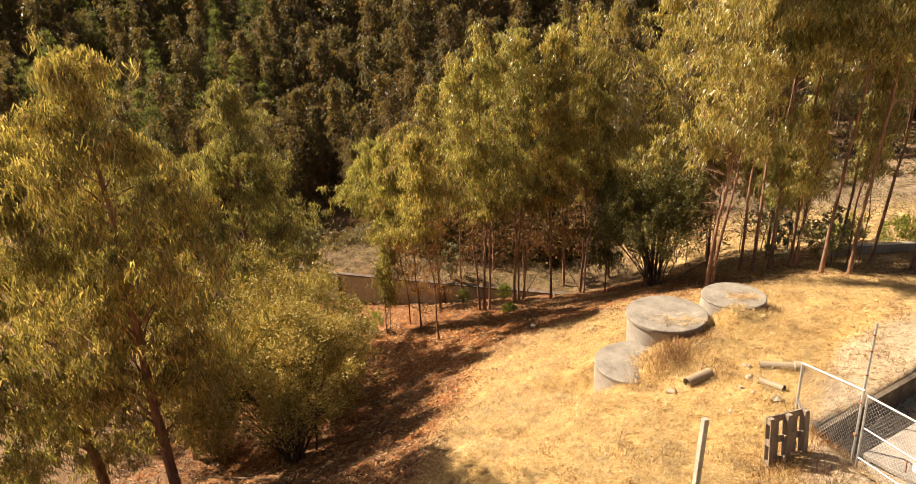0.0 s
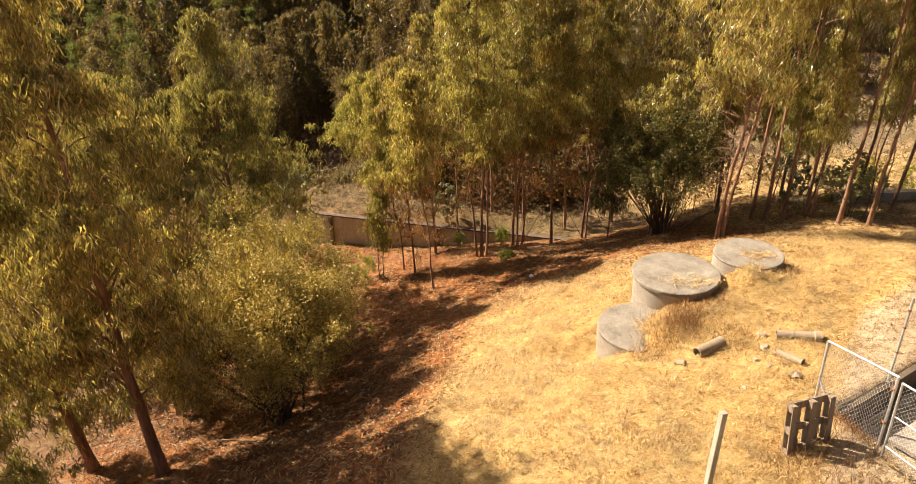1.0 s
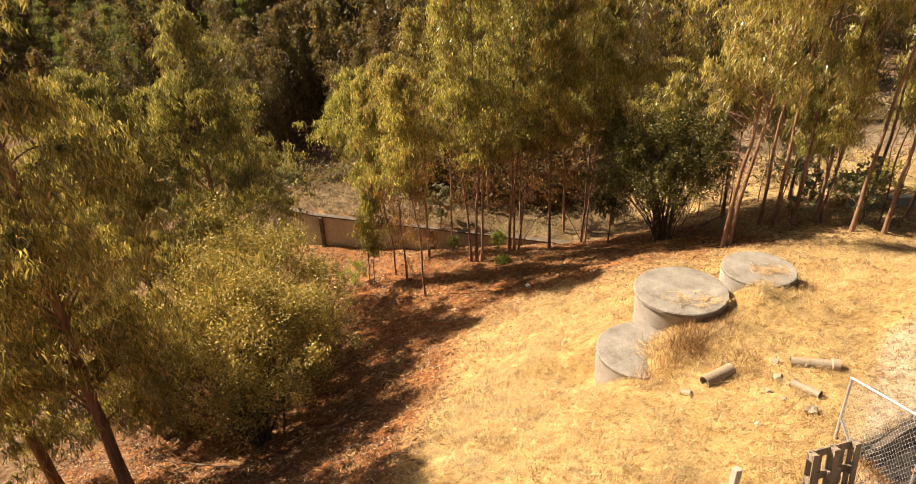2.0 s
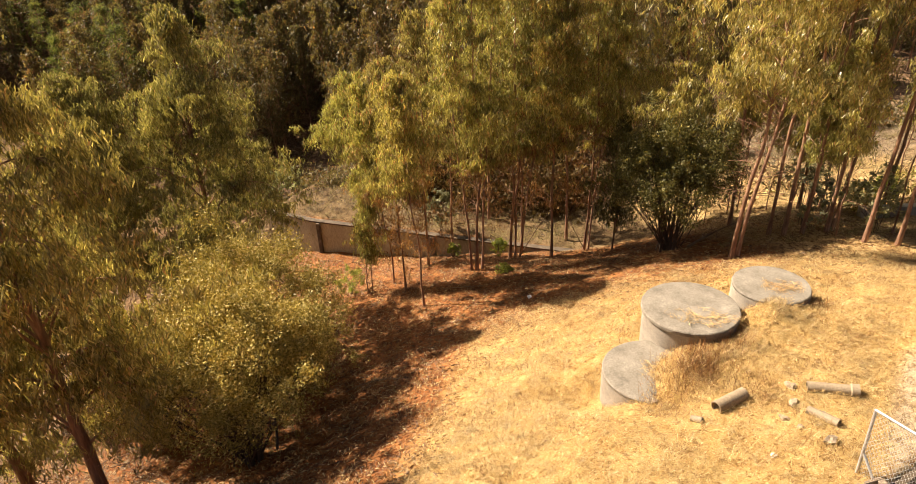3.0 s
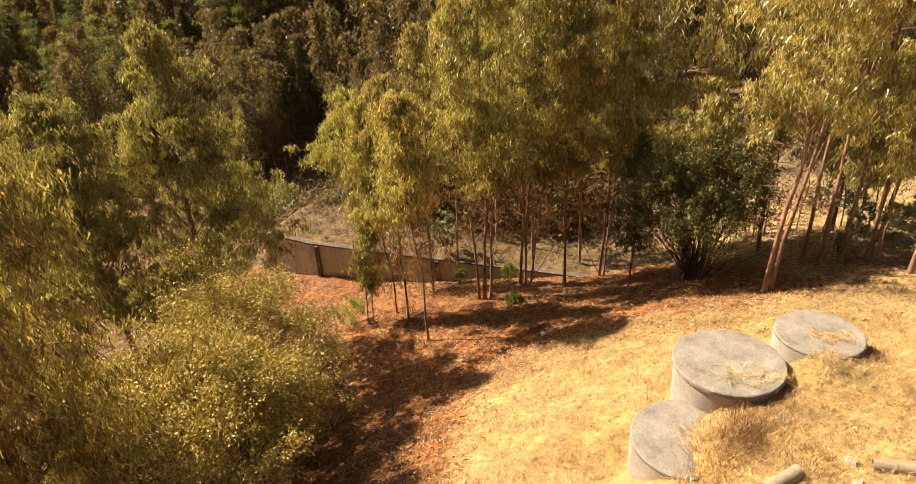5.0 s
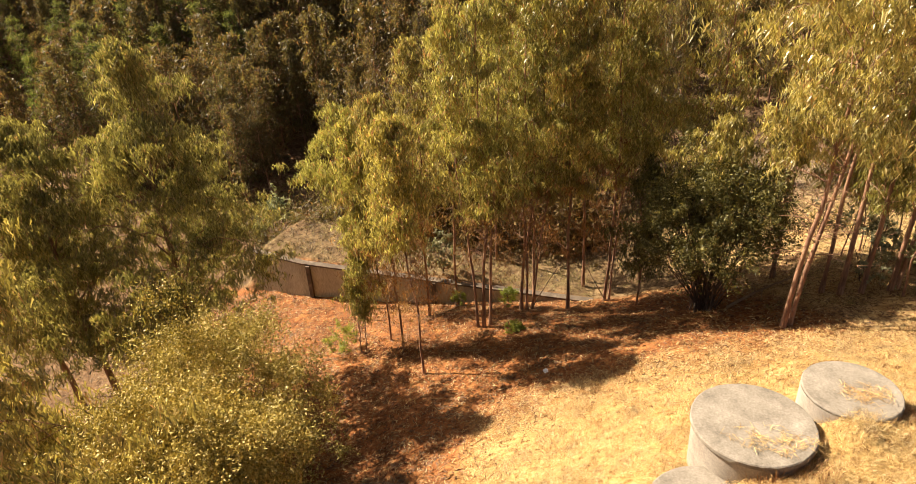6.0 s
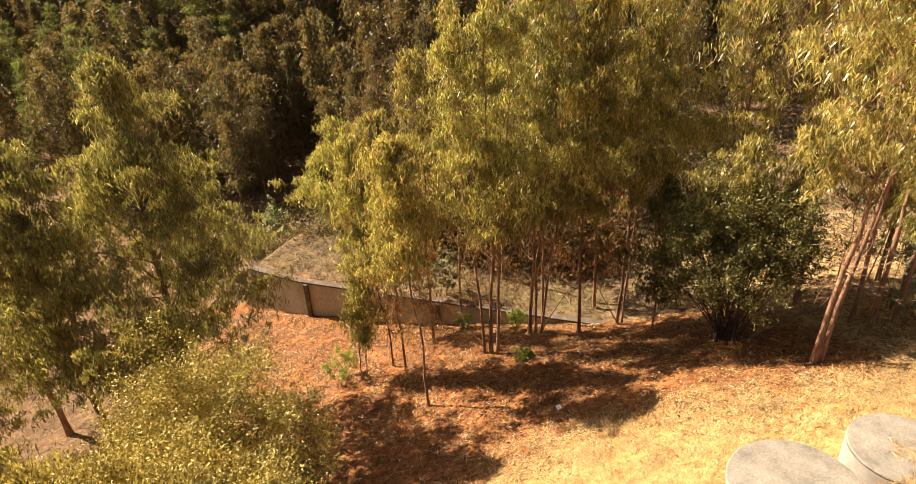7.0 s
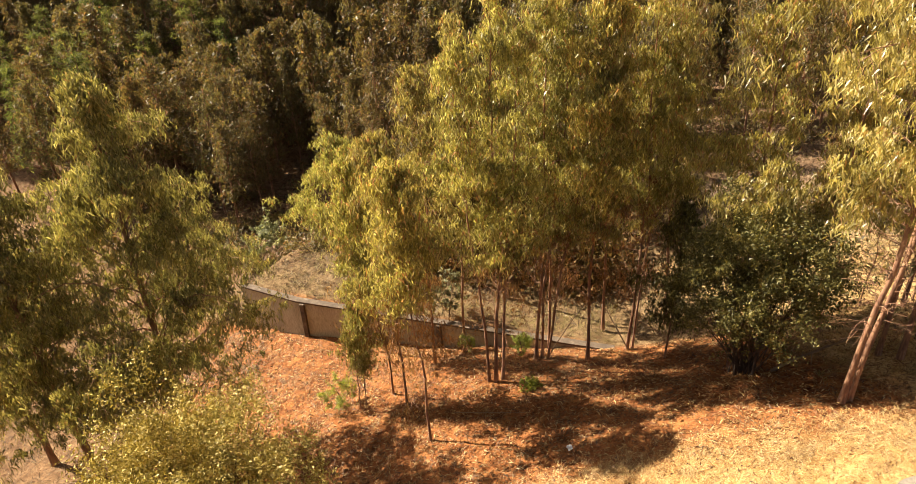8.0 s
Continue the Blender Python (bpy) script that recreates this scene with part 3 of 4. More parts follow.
slab.matrix_world = pose(9.6, 11.6, float(ground(9.6, 11.6)) + 0.02, 0, 0, 30)


# ---------- the round concrete tanks ----------
def tank(seed, x, y, top, radius, label, lid_over=0.05, lid_thick=0.11, depth=2.2):
    rng = np.random.default_rng(seed)
    ob = thing("concrete_tank", x, y, top, label, "tank", "round concrete tanks")
    a = np.arange(64) * 2 * np.pi / 64

    def ring(r, z, jit=0.0):
        rr = r + rng.normal(size=64) * jit
        return np.stack([np.cos(a) * rr, np.sin(a) * rr, np.full(64, z)], 1)

    def lathe(rows):
        v = np.concatenate(rows)
        i, j = np.meshgrid(np.arange(len(rows) - 1), np.arange(64), indexing="ij")
        k = (j + 1) % 64
        return v, np.stack([i * 64 + j, i * 64 + k, (i + 1) * 64 + k, (i + 1) * 64 + j], -1).reshape(-1, 4)

    rb = radius - lid_over
    part("tank_wall", mesh_of("tank_wall", *lathe([ring(rb, -lid_thick - 0.003), ring(rb, -0.8, 0.004), ring(rb, -0.82, 0.002), ring(rb, -depth)]), CONCRETE, True), ob)
    rows = [ring(radius - 0.01, -lid_thick), ring(radius, -lid_thick + 0.012, 0.003), ring(radius, -0.02, 0.004), ring(radius - 0.022, 0, 0.003)]
    rows += [ring(radius * f, 0.004, 0.002) for f in (0.9, 0.6, 0.3, 0.001)]
    part("lid", mesh_of("lid", *lathe(rows), LID_CONCRETE), ob, "grey weathered concrete lid")
    return ob


tank(1, 5.64, 17.99, 3.57, 1.166, "wide round concrete tank with a flat grey lid strewn with straw")
tank(2, 7.86, 18.71, 3.68, 0.93, "smaller round concrete tank sunk in the straw, lid flush with slope", lid_over=0.0, lid_thick=0.06)
tank(3, 4.42, 16.42, 2.92, 1.15, "half-buried round concrete tank covered by dry straw", lid_over=0.0, lid_thick=0.08)


# ---------- pipes, stones and scrap on the knoll ----------
def pipe(x0, y0, x1, y1, r, wall, sink, label, socket=False, tilt=0.0):
    a, b = np.array([x0, y0]), np.array([x1, y1])
    d = b - a
    L = float(np.linalg.norm(d))
    mid = (a + b) / 2
    z = float(ground(*mid)) + r - sink
    ob = thing("drain_pipe", mid[0], mid[1], z, label, "pipe", "drain pipes")
    prof = [(-L / 2, r - wall), (-L / 2, r), (-L / 6, r), (-L / 6 + 0.005, r * 1.03), (-L / 6 + 0.05, r * 1.03), (-L / 6 + 0.055, r), (L / 2 - (0.16 if socket else 0.01), r)]
    if socket:
        prof += [(L / 2 - 0.14, r * 1.22), (L / 2, r * 1.22), (L / 2, r)]
    prof += [(L / 2, r - wall), (-L / 2 + 0.01, r - wall)]
    n = 24
    ang = np.arange(n) * 2 * np.pi / n
    v = np.concatenate([np.stack([np.full(n, s), np.cos(ang) * q, np.sin(ang) * q], 1) for s, q in prof])
    i, j = np.meshgrid(np.arange(len(prof) - 1), np.arange(n), indexing="ij")
    k = (j + 1) % n
    f = np.stack([i * n + j, i * n + k, (i + 1) * n + k, (i + 1) * n + j], -1).reshape(-1, 4)
    g = (float(ground(x1, y1)) - float(ground(x0, y0))) / L
    part("pipe_body", mesh_of("pipe_body", v, f, PIPE_GREY, False), ob, "", pose(0, 0, 0, 0, -math.degrees(math.atan(g)) + tilt, math.degrees(math.atan2(d[1], d[0]))))
    return ob


pipe(5.24, 14.74, 5.94, 15.10, 0.135, 0.02, 0.04, "short grey drain pipe lying in the straw, open end dark")
pipe(7.15, 15.02, 8.05, 14.74, 0.115, 0.02, 0.06, "grey drain pipe with a socket lying in straw", socket=True)
pipe(6.88, 14.36, 7.26, 13.88, 0.09, 0.015, 0.06, "broken drain pipe half sunk in straw")
pipe(4.70, 14.55, 4.88, 14.40, 0.07, 0.012, 0.03, "small broken pipe end in the straw")


def stone(seed, x, y, size, mat, label, name="stone", category="stone", flat=0.55):
    rng = np.random.default_rng(seed)
    bm = bmesh.new()
    bmesh.ops.create_icosphere(bm, subdivisions=2, radius=1.0)
    k = rng.normal(size=(4, 3))
    for v in bm.verts:
        n = v.co.normalized()
        q = 1 + sum(0.16 * math.sin(3 * n.dot(Vector(c)) + i) for i, c in enumerate(k))
        v.co = Vector((n.x * q * size, n.y * q * size * 0.7, n.z * q * size * flat))
    ob = new(name, bm_mesh(name, bm, mat))
    ob.matrix_world = pose(x, y, float(ground(x, y)) + size * flat * 0.35, 0, 0, rng.uniform(0, 360))
    return tagged(ob, label, category, "loose stones" if name == "stone" else "")


for i, (sx, sy, sz) in enumerate(((6.84, 13.43, 0.15), (6.39, 14.26, 0.10), (6.75, 14.66, 0.12), (6.95, 15.2, 0.13), (7.1, 14.2, 0.11), (6.55, 13.9, 0.08), (4.15, 15.35, 0.10))):
    stone(40 + i, sx, sy, sz, ROCK, "pale flat stone lying in dry straw")
stone(60, 5.75, 13.2, 0.07, PLASTIC, "small pale scrap lying in the straw", "scrap", "rubbish", 0.3)
stone(61, 2.3, 24.2, 0.12, PLASTIC, "small white scrap lying on the leaf litter", "scrap", "rubbish", 0.25)


# ---------- the pallet, the post, the fence and its gate ----------
def pallet(x, y, z, turn, lean):
    """Stood on end, its underside outwards: three runners, nine blocks, three cross boards and five deck boards."""
    rng = np.random.default_rng(5)
    ob = thing("wooden_pallet", x, y, z, "weathered grey wooden pallet standing upright on its end", "pallet", turn=turn)
    ob.matrix_world = pose(x, y, z, 0, 0, turn) @ pose(0, 0, 0, lean, 0, 0)
    w, h = 0.92, 1.10
    for px in (-w / 2 + 0.055, 0.0, w / 2 - 0.055):
        part("runner", box_mesh("runner", (0.105, 0.024, h), PALLET_WOOD, 0.004, 0.003, rng), ob, "", pose(px + rng.uniform(-0.006, 0.006), -0.062, h / 2, 0, rng.uniform(-0.6, 0.6), 0))
        for pz in (0.075, h / 2, h - 0.075):
            part("block", box_mesh("block", (0.10, 0.078, 0.14), PALLET_WOOD, 0.005, 0.003, rng), ob, "", pose(px, -0.010, pz))
    for pz in (0.075, h / 2, h - 0.075):
        part("cross_board", box_mesh("cross_board", (w, 0.022, 0.145), PALLET_WOOD, 0.004, 0.002, rng), ob, "", pose(0, 0.041, pz))
    for px in (-w / 2 + 0.065, -w * 0.235, 0.0, w * 0.235, w / 2 - 0.065):
        part("deck_board", box_mesh("deck_board", (0.128, 0.022, h), PALLET_WOOD, 0.004, 0.003, rng), ob, "", pose(px, 0.065, h / 2))
    return ob


pallet(6.10, 11.24, float(ground(6.10, 11.24)) - 0.05, 16, -5)

post_ob = thing("marker_post", 3.86, 10.05, float(ground(3.86, 10.05)) - 0.15, "pale square post leaning in the straw", "post")
part("post_body", box_mesh("post_body", (0.11, 0.10, 1.94), POST_WOOD, 0.008, 0.002, np.random.default_rng(3), (0, 0, 0.97)), post_ob, "", pose(0, 0, 0, -2, 5, 20))


def rod(name, a, b, r, mat, parent, label="", sides=10):
    a, b = np.array(a, float), np.array(b, float)
    v, f = tube(np.linspace(a, b, 3), np.full(3, r), sides)
    caps = [np.arange(sides)[None, ::-1], (np.arange(sides) + 2 * sides)[None]]
    return part(name, mesh_of(name, v, [f, *caps], mat, False), parent, label)


def netting(a, b, z0a, z1a, z0b, z1b, pitch, parent, name="wire_mesh"):
    """Chain-link wires, two sets of slanting strands between two posts."""
    a, b = np.array(a, float), np.array(b, float)
    L = float(np.linalg.norm(b - a))
    H = z1a - z0a
    pieces = []
    for sgn in (1, -1):
        for s0 in np.arange(-H, L + H, pitch):
            ends = []
            for w in (0.0, 1.0):
                ends.append((s0 + sgn * w * H * 0.75, w))
            (sa, wa), (sb, wb) = ends
            lo, hi = 0.0, 1.0
            if sb != sa:
                t0, t1 = sorted(((0 - sa) / (sb - sa), (L - sa) / (sb - sa)))
                lo, hi = max(lo, t0), min(hi, t1)
            if hi - lo < 0.02:
                continue
            pts = []
            m = max(3, int((hi - lo) * H / 0.12))
            for t in np.linspace(lo, hi, m):
                s = sa + (sb - sa) * t
                q = a + (b - a) * s / L
                k = s / L
                bot, top = z0a + (z0b - z0a) * k, z1a + (z1b - z1a) * k
                sag = 0.02 * math.sin(s * 5 + t * 7)
                pts.append((q[0] + sag, q[1], bot + (top - bot) * t))
            pieces.append(tube(np.array(pts), np.full(m, 0.0028), 3))
    v, f = joined(pieces)
    return part(name, mesh_of(name, v, f, GALVANISED), parent, "galvanised chain-link mesh")


fence = thing("chain_link_fence", 0, 0, 0, "galvanised chain-link fence panel with white top rail and rusty fittings", "fence")
A, B, C = (6.92, 12.62), (7.42, 11.22), (7.98, 9.72)
za, zb = float(near_ground(*A)), float(near_ground(*B))
rod("fence_post", (*A, 3.2), (*A, 5.03), 0.028, GALVANISED, fence)
rod("fence_post", (7.45, 11.27, 2.7), (7.41, 11.23, 5.24), 0.026, GALVANISED, fence)
rod("top_rail", (*A, 5.02), (*B, 5.23), 0.024, GALVANISED, fence)
rod("brace", (*A, 4.1), (7.25, 11.75, 3.0), 0.024, GALVANISED, fence)
netting(A, B, 3.25, 5.0, 3.05, 5.2, 0.075, fence)
for hz in (4.95, 4.2):
    part("fitting", box_mesh("fitting", (0.05, 0.09, 0.05), RUST, 0.006), fence, "rusty brown fitting", pose(7.41, 11.26, hz))

gate = thing("metal_gate", 0, 0, 0, "galvanised steel tube gate with chain-link mesh and a lock", "gate")
rod("gate_frame", (7.47, 11.13, 2.95), (7.44, 11.13, 5.18), 0.022, GALVANISED, gate)
rod("gate_frame", (7.44, 11.13, 5.17), (*C, 5.24), 0.022, GALVANISED, gate)
rod("gate_frame", (*C, 2.95), (*C, 5.24), 0.022, GALVANISED, gate)
for hz in (4.45, 3.75, 3.0):
    rod("gate_rail", (7.46, 11.13, hz), (C[0], C[1], hz + 0.03), 0.018, GALVANISED, gate)
netting((7.46, 11.13), C, 3.0, 5.15, 3.0, 5.2, 0.075, gate)
lock = part("lock", box_mesh("lock", (0.05, 0.12, 0.16), PLASTIC, 0.008), gate, "pale lock box", pose(7.86, 10.1, 4.3))
rod("handle", (7.80, 10.24, 4.1), (7.80, 10.26, 4.35), 0.012, RUST, gate, "rusty handle")

pole = thing("metal_pole", 8.58, 13.02, float(near_ground(8.58, 13.02)) - 0.2, "thin galvanised pole standing in dry grass", "pole")
rod("pole_tube", (0, 0, 0), (0.04, 0.02, 2.2), 0.026, GALVANISED, pole)
for hz in (0.9, 1.5, 1.9):
    rod("collar", (0.02, 0.01, hz), (0.02, 0.01, hz + 0.03), 0.034, RUST, pole, "rusty collar")


# ---------- the trees on the slope ----------
# grove at the foot of the knoll
eucalypt(101, -1.6, 26.3, 9.0, 0.5, 1.6, 6500, (-0.05, 0.02), 0.043, bare=22, dead=260, label="thin young eucalyptus with a bare lower stem on litter")
eucalypt(102, -2.52, 28.45, 9.6, 0.42, 1.38, 6500, (-0.03, 0.02), 0.043, bare=22, dead=260)
eucalypt(103, -3.12, 29.5, 9.2, 0.42, 1.33, 6500, (-0.04, 0), 0.039, bare=22, dead=260)
eucalypt(104, -4.2, 28.9, 5.0, 0.32, 0.55, 600, (0.01, 0), 0.025, stems=((0, 0), (0.6, 0.5)), bare=9, label="small eucalyptus sapling with bright green hanging leaves")
eucalypt(105, 0.5, 28.9, 12.6, 0.36, 1.63, 11000, (0.01, 0.02), 0.066, ((0, 0), (-0.9, 0.3), (0.9, 0.4)), bare=22, dead=260, label="three-stemmed eucalyptus with reddish stems and olive crown")
eucalypt(106, 2.0, 30.5, 13.0, 0.36, 1.63, 11000, (0.02, 0.02), 0.066, ((0, 0), (0.9, 0.4), (1.6, -0.4)), bare=22, dead=260, label="three-stemmed eucalyptus with reddish stems and olive crown")
eucalypt(107, 3.75, 30.0, 12.6, 0.39, 1.48, 9000, (0.02, 0.01), 0.062, bare=22, dead=260)
eucalypt(108, 5.25, 30.6, 13.4, 0.39, 1.55, 9500, (0.02, 0.01), 0.058, ((0, 0), (0.8, 0.2)), bare=22, dead=260, label="two-stemmed eucalyptus with pale upper bark")
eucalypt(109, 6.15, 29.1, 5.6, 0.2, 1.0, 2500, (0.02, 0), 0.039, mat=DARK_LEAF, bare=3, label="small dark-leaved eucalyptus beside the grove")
eucalypt(110, -0.6, 32.3, 12.6, 0.38, 1.39, 2964, (0, 0), 0.055)
eucalypt(112, 6.9, 31.8, 13.2, 0.36, 1.78, 4290, (0.01, 0), 0.060)
eucalypt(113, 8.4, 29.6, 12.8, 0.36, 1.78, 5005, (0.02, 0), 0.062)
eucalypt(119, 7.5, 27.3, 6.6, 0.4, 1.7, 4200, (0.03, -0.02), 0.045, stems=((0, 0), (0.8, 0.3)), mat=PALE_LEAF, label="young eucalyptus with pale green leaves above the dark bush")
# tall row on the level behind the tanks
eucalypt(121, 9.0, 24.0, 14.0, 0.35, 3.4, 17000, (0.10, 0.06), 0.078, ((0, 0), (0.8, 0.2)), bare=40, label="tall leaning eucalyptus with thick reddish trunk and dead twigs", mat=PALE_LEAF, leaf=(0.25, 0.040))
eucalypt(122, 11.55, 25.9, 14.8, 0.54, 2.88, 12500, (0.10, 0.05), 0.078, bare=16, label="tall leaning eucalyptus with thick dark trunk", mat=PALE_LEAF, leaf=(0.25, 0.040))
eucalypt(123, 11.2, 26.3, 12.5, 0.54, 1.88, 4680, (0.05, 0.05), 0.07, bare=6, leaf=(0.25, 0.040))
eucalypt(124, 12.2, 25.9, 14.0, 0.54, 2.38, 6120, (0.09, 0.05), 0.075, bare=6, leaf=(0.25, 0.040))
eucalypt(125, 13.0, 25.8, 14.2, 0.54, 2.38, 6120, (0.09, 0.05), 0.075, ((0, 0), (0.9, 0.3)), bare=6, leaf=(0.25, 0.040))
eucalypt(126, 13.55, 24.4, 14.5, 0.54, 2.50, 6480, (0.10, 0.04), 0.075, bare=5, mat=PALE_LEAF, leaf=(0.25, 0.040))
eucalypt(127, 14.35, 23.9, 14.0, 0.54, 2.50, 6480, (0.10, 0.03), 0.075, bare=5, leaf=(0.25, 0.040))
eucalypt(128, 16.3, 25.8, 13.0, 0.54, 2.50, 5760, (0.09, 0.0), 0.070, bare=5, leaf=(0.25, 0.040))
eucalypt(129, 17.1, 24.4, 14.0, 0.54, 2.62, 5760, (0.05, 0.0), 0.100, bare=4, leaf=(0.25, 0.040))
eucalypt(114, -4.7, 33.3, 9.0, 0.44, 1.7, 7000, (-0.02, 0), 0.055)
eucalypt(115, 1.2, 34.6, 11.5, 0.38, 1.32, 2964, (0, 0), 0.062)
eucalypt(130, 10.6, 28.4, 14.0, 0.48, 2.62, 2592, (0.02, 0), 0.070, leaf=(0.25, 0.044))
eucalypt(131, 13.6, 29.2, 14.5, 0.48, 2.75, 2592, (0.05, 0), 0.070, leaf=(0.25, 0.044))
eucalypt(132, 16.6, 28.6, 14.0, 0.48, 2.75, 2592, (0.05, 0), 0.070, leaf=(0.25, 0.044))
eucalypt(133, 20.2, 27.0, 14.0, 0.48, 3.00, 6000, (0.05, 0), 0.12, leaf=(0.25, 0.044))
# thin saplings among the tall row
rng = np.random.default_rng(155)
for i in range(16):
    sx, sy = rng.uniform(9.8, 18.5), rng.uniform(25.2, 30.5)
    eucalypt(170 + i, sx, sy, rng.uniform(4.5, 8.5), 0.45, 0.8, 420, (rng.uniform(-0.03, 0.13), 0), rng.uniform(0.02, 0.035), bare=5, label="thin eucalyptus sapling with few leaves between the tall trunks", group="saplings")
# big weeping trees on the shaded side
eucalypt(141, -8.9, 16.0, 13.0, 0.2, 3.7, 24000, (0.01, -0.03), 0.17, bare=8, label="large weeping eucalyptus with yellowing leaves and leaning red trunk", taper=0.8, leaf=(0.24, 0.037), droop=0.62, mat=SHADED_WEEPING_LEAF, limbs=38, cone=0.85)
eucalypt(142, -11.6, 17.0, 12.0, 0.1, 3.1, 17000, (-0.03, 0), 0.16, bare=8, leaf=(0.24, 0.037), droop=0.62, mat=SHADED_WEEPING_LEAF, limbs=38, cone=0.85)
eucalypt(143, -16.2, 24.6, 12.4, 0.1, 3.4, 15000, (0.0, 0), 0.15, bare=5, leaf=(0.24, 0.037), droop=0.62, mat=SHADED_WEEPING_LEAF, limbs=38, cone=0.85)
eucalypt(144, -9.7, 27.3, 13.2, 0.13, 5.25, 36000, (0.01, 0), 0.15, bare=6, label="pointed weeping eucalyptus with a sunlit yellow crown", taper=0.95, mat=SHADED_WEEPING_LEAF, limbs=46, cone=0.8)
eucalypt(145, -12.6, 26.9, 11.2, 0.22, 4.03, 26000, (-0.06, 0.02), 0.13, bare=6, label="weeping eucalyptus with a dark leaning trunk", mat=SHADED_WEEPING_LEAF, limbs=38, cone=0.85)
eucalypt(146, -15.8, 29.0, 10.0, 0.23, 3.41, 15000, (-0.03, 0), 0.12, mat=SHADED_WEEPING_LEAF, limbs=38, cone=0.85)
eucalypt(149, -10.0, 19.6, 4.8, 0.1, 2.4, 9000, (0.0, 0), 0.09, leaf=(0.22, 0.037), mat=SHADED_WEEPING_LEAF, label="low young weeping eucalyptus with yellow-green leaves", cone=0.85)
eucalypt(150, -12.7, 14.5, 9.0, 0.06, 3.0, 13000, (-0.02, 0), 0.12, bare=8, leaf=(0.24, 0.037), droop=0.62, mat=SHADED_WEEPING_LEAF, limbs=38, cone=0.85, label="low-branched weeping eucalyptus with dull olive leaves")
eucalypt(116, -1.7, 31.2, 11.2, 0.38, 1.26, 2964, (0, 0), 0.055)
eucalypt(117, 4.7, 32.2, 13.0, 0.38, 1.32, 2964, (0, 0), 0.062)
eucalypt(118, 2.6, 31.6, 13.2, 0.38, 1.26, 2964, (0, 0), 0.055)

# ---------- bushes ----------
bush(201, -6.0, 18.0, "round_bush", "large round many-stemmed bush with sunlit yellow-green top", 2.45, 2.4, 1.75, 5.5, 60, 100000, BUSH_LEAF, (0.074, 0.040), DARK_BARK, 0.045, 190)
bush(203, -6.5, 21.6, "round_bush", "broad many-stemmed bush with sunlit yellow-green leaves", 2.65, 2.5, 0.7, 6.45, 22, 96000, BUSH_LEAF, (0.074, 0.040), DARK_BARK, 0.045, 170)
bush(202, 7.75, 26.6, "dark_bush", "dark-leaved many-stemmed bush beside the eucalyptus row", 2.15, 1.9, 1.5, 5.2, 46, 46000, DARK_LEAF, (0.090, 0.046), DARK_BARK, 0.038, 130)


def small_shrub(seed, x, y, h, r, mat, label, leaf=(0.09, 0.05), count=500, droop=-0.3):
    return bush(seed, x, y, "shrub", label, r, r, h * 0.12, h, 5, count, mat, leaf, DARK_BARK, 0.012, 18, droop)


small_shrub(211, -10.9, 42.6, 2.1, 1.0, SILVER_LEAF, "silvery grey-green shrub on the bank behind the wall", (0.2, 0.1))
small_shrub(212, -5.0, 29.3, 1.5, 0.55, FRESH_LEAF, "feathery bright green young pine on leaf litter", (0.22, 0.02), 1100)
small_shrub(213, -0.55, 31.9, 0.8, 0.3, FRESH_LEAF, "small bright green seedling at the wall", (0.18, 0.018), 260)
small_shrub(214, 1.55, 31.1, 1.0, 0.35, FRESH_LEAF, "small bright green seedling at the wall", (0.18, 0.018), 300)
small_shrub(215, -1.2, 33.6, 2.4, 0.6, SILVER_LEAF, "silvery young eucalyptus shrub above the wall", (0.15, 0.08), 500)
small_shrub(216, 14.4, 25.4, 2.6, 0.9, SILVER_LEAF, "silvery grey-green shrub between the trunks", (0.16, 0.09), 900)
small_shrub(217, 12.6, 26.8, 2.8, 0.8, SILVER_LEAF, "silvery grey-green shrub between the trunks", (0.16, 0.08), 700)
small_shrub(218, 1.6, 28.2, 0.3, 0.3, FRESH_LEAF, "low green weed on the leaf litter", (0.08, 0.04), 60)

# ---------- far woods on the opposite slope ----------
def far_tree(rng, h, r, tufts, leaf, per=4, links=5, twigs=5):
    """Trunk and foliage arrays of one young eucalyptus, its foot at the origin: a pointed crown of separate tufts."""
    path = stem_path(rng, (0, 0, -0.2), h, (rng.normal() * 0.03, 0), 6, 0.12)
    wood = [tube(path, np.linspace(0.085, 0.015, 6), 5)]
    lo = rng.uniform(0.22, 0.36)
    u = rng.random(tufts) ** 1.1
    shape = (0.4 + 0.6 * np.minimum(1, u / 0.28)) * (1 - 0.88 * u ** 1.2)
    a = rng.uniform(0, 2 * np.pi, tufts)
    rr = r * shape * np.sqrt(rng.uniform(0.1, 1.15, tufts))
    stem = np.array([along(path, lo + (0.99 - lo) * q) for q in u])
    cen = stem + np.stack([np.cos(a) * rr, np.sin(a) * rr, 0.35 * rr], 1)
    for i in range(0, tufts, twigs):
        wood.append(tube(np.array([stem[i] - [0, 0, 0.3], (stem[i] + cen[i]) / 2, cen[i]]), np.array([0.03, 0.02, 0.008]), 3))
    c = strings(rng, cen, rng.uniform(0.7, 1.5, tufts), per, links, 0.17, 0.5)
    n = len(c)
    lf = leaves(rng, c, leaf[0] * rng.uniform(0.6, 1.4, n), leaf[1] * rng.uniform(0.6, 1.4, n), 0.5, corners=3)
    return joined(wood), lf


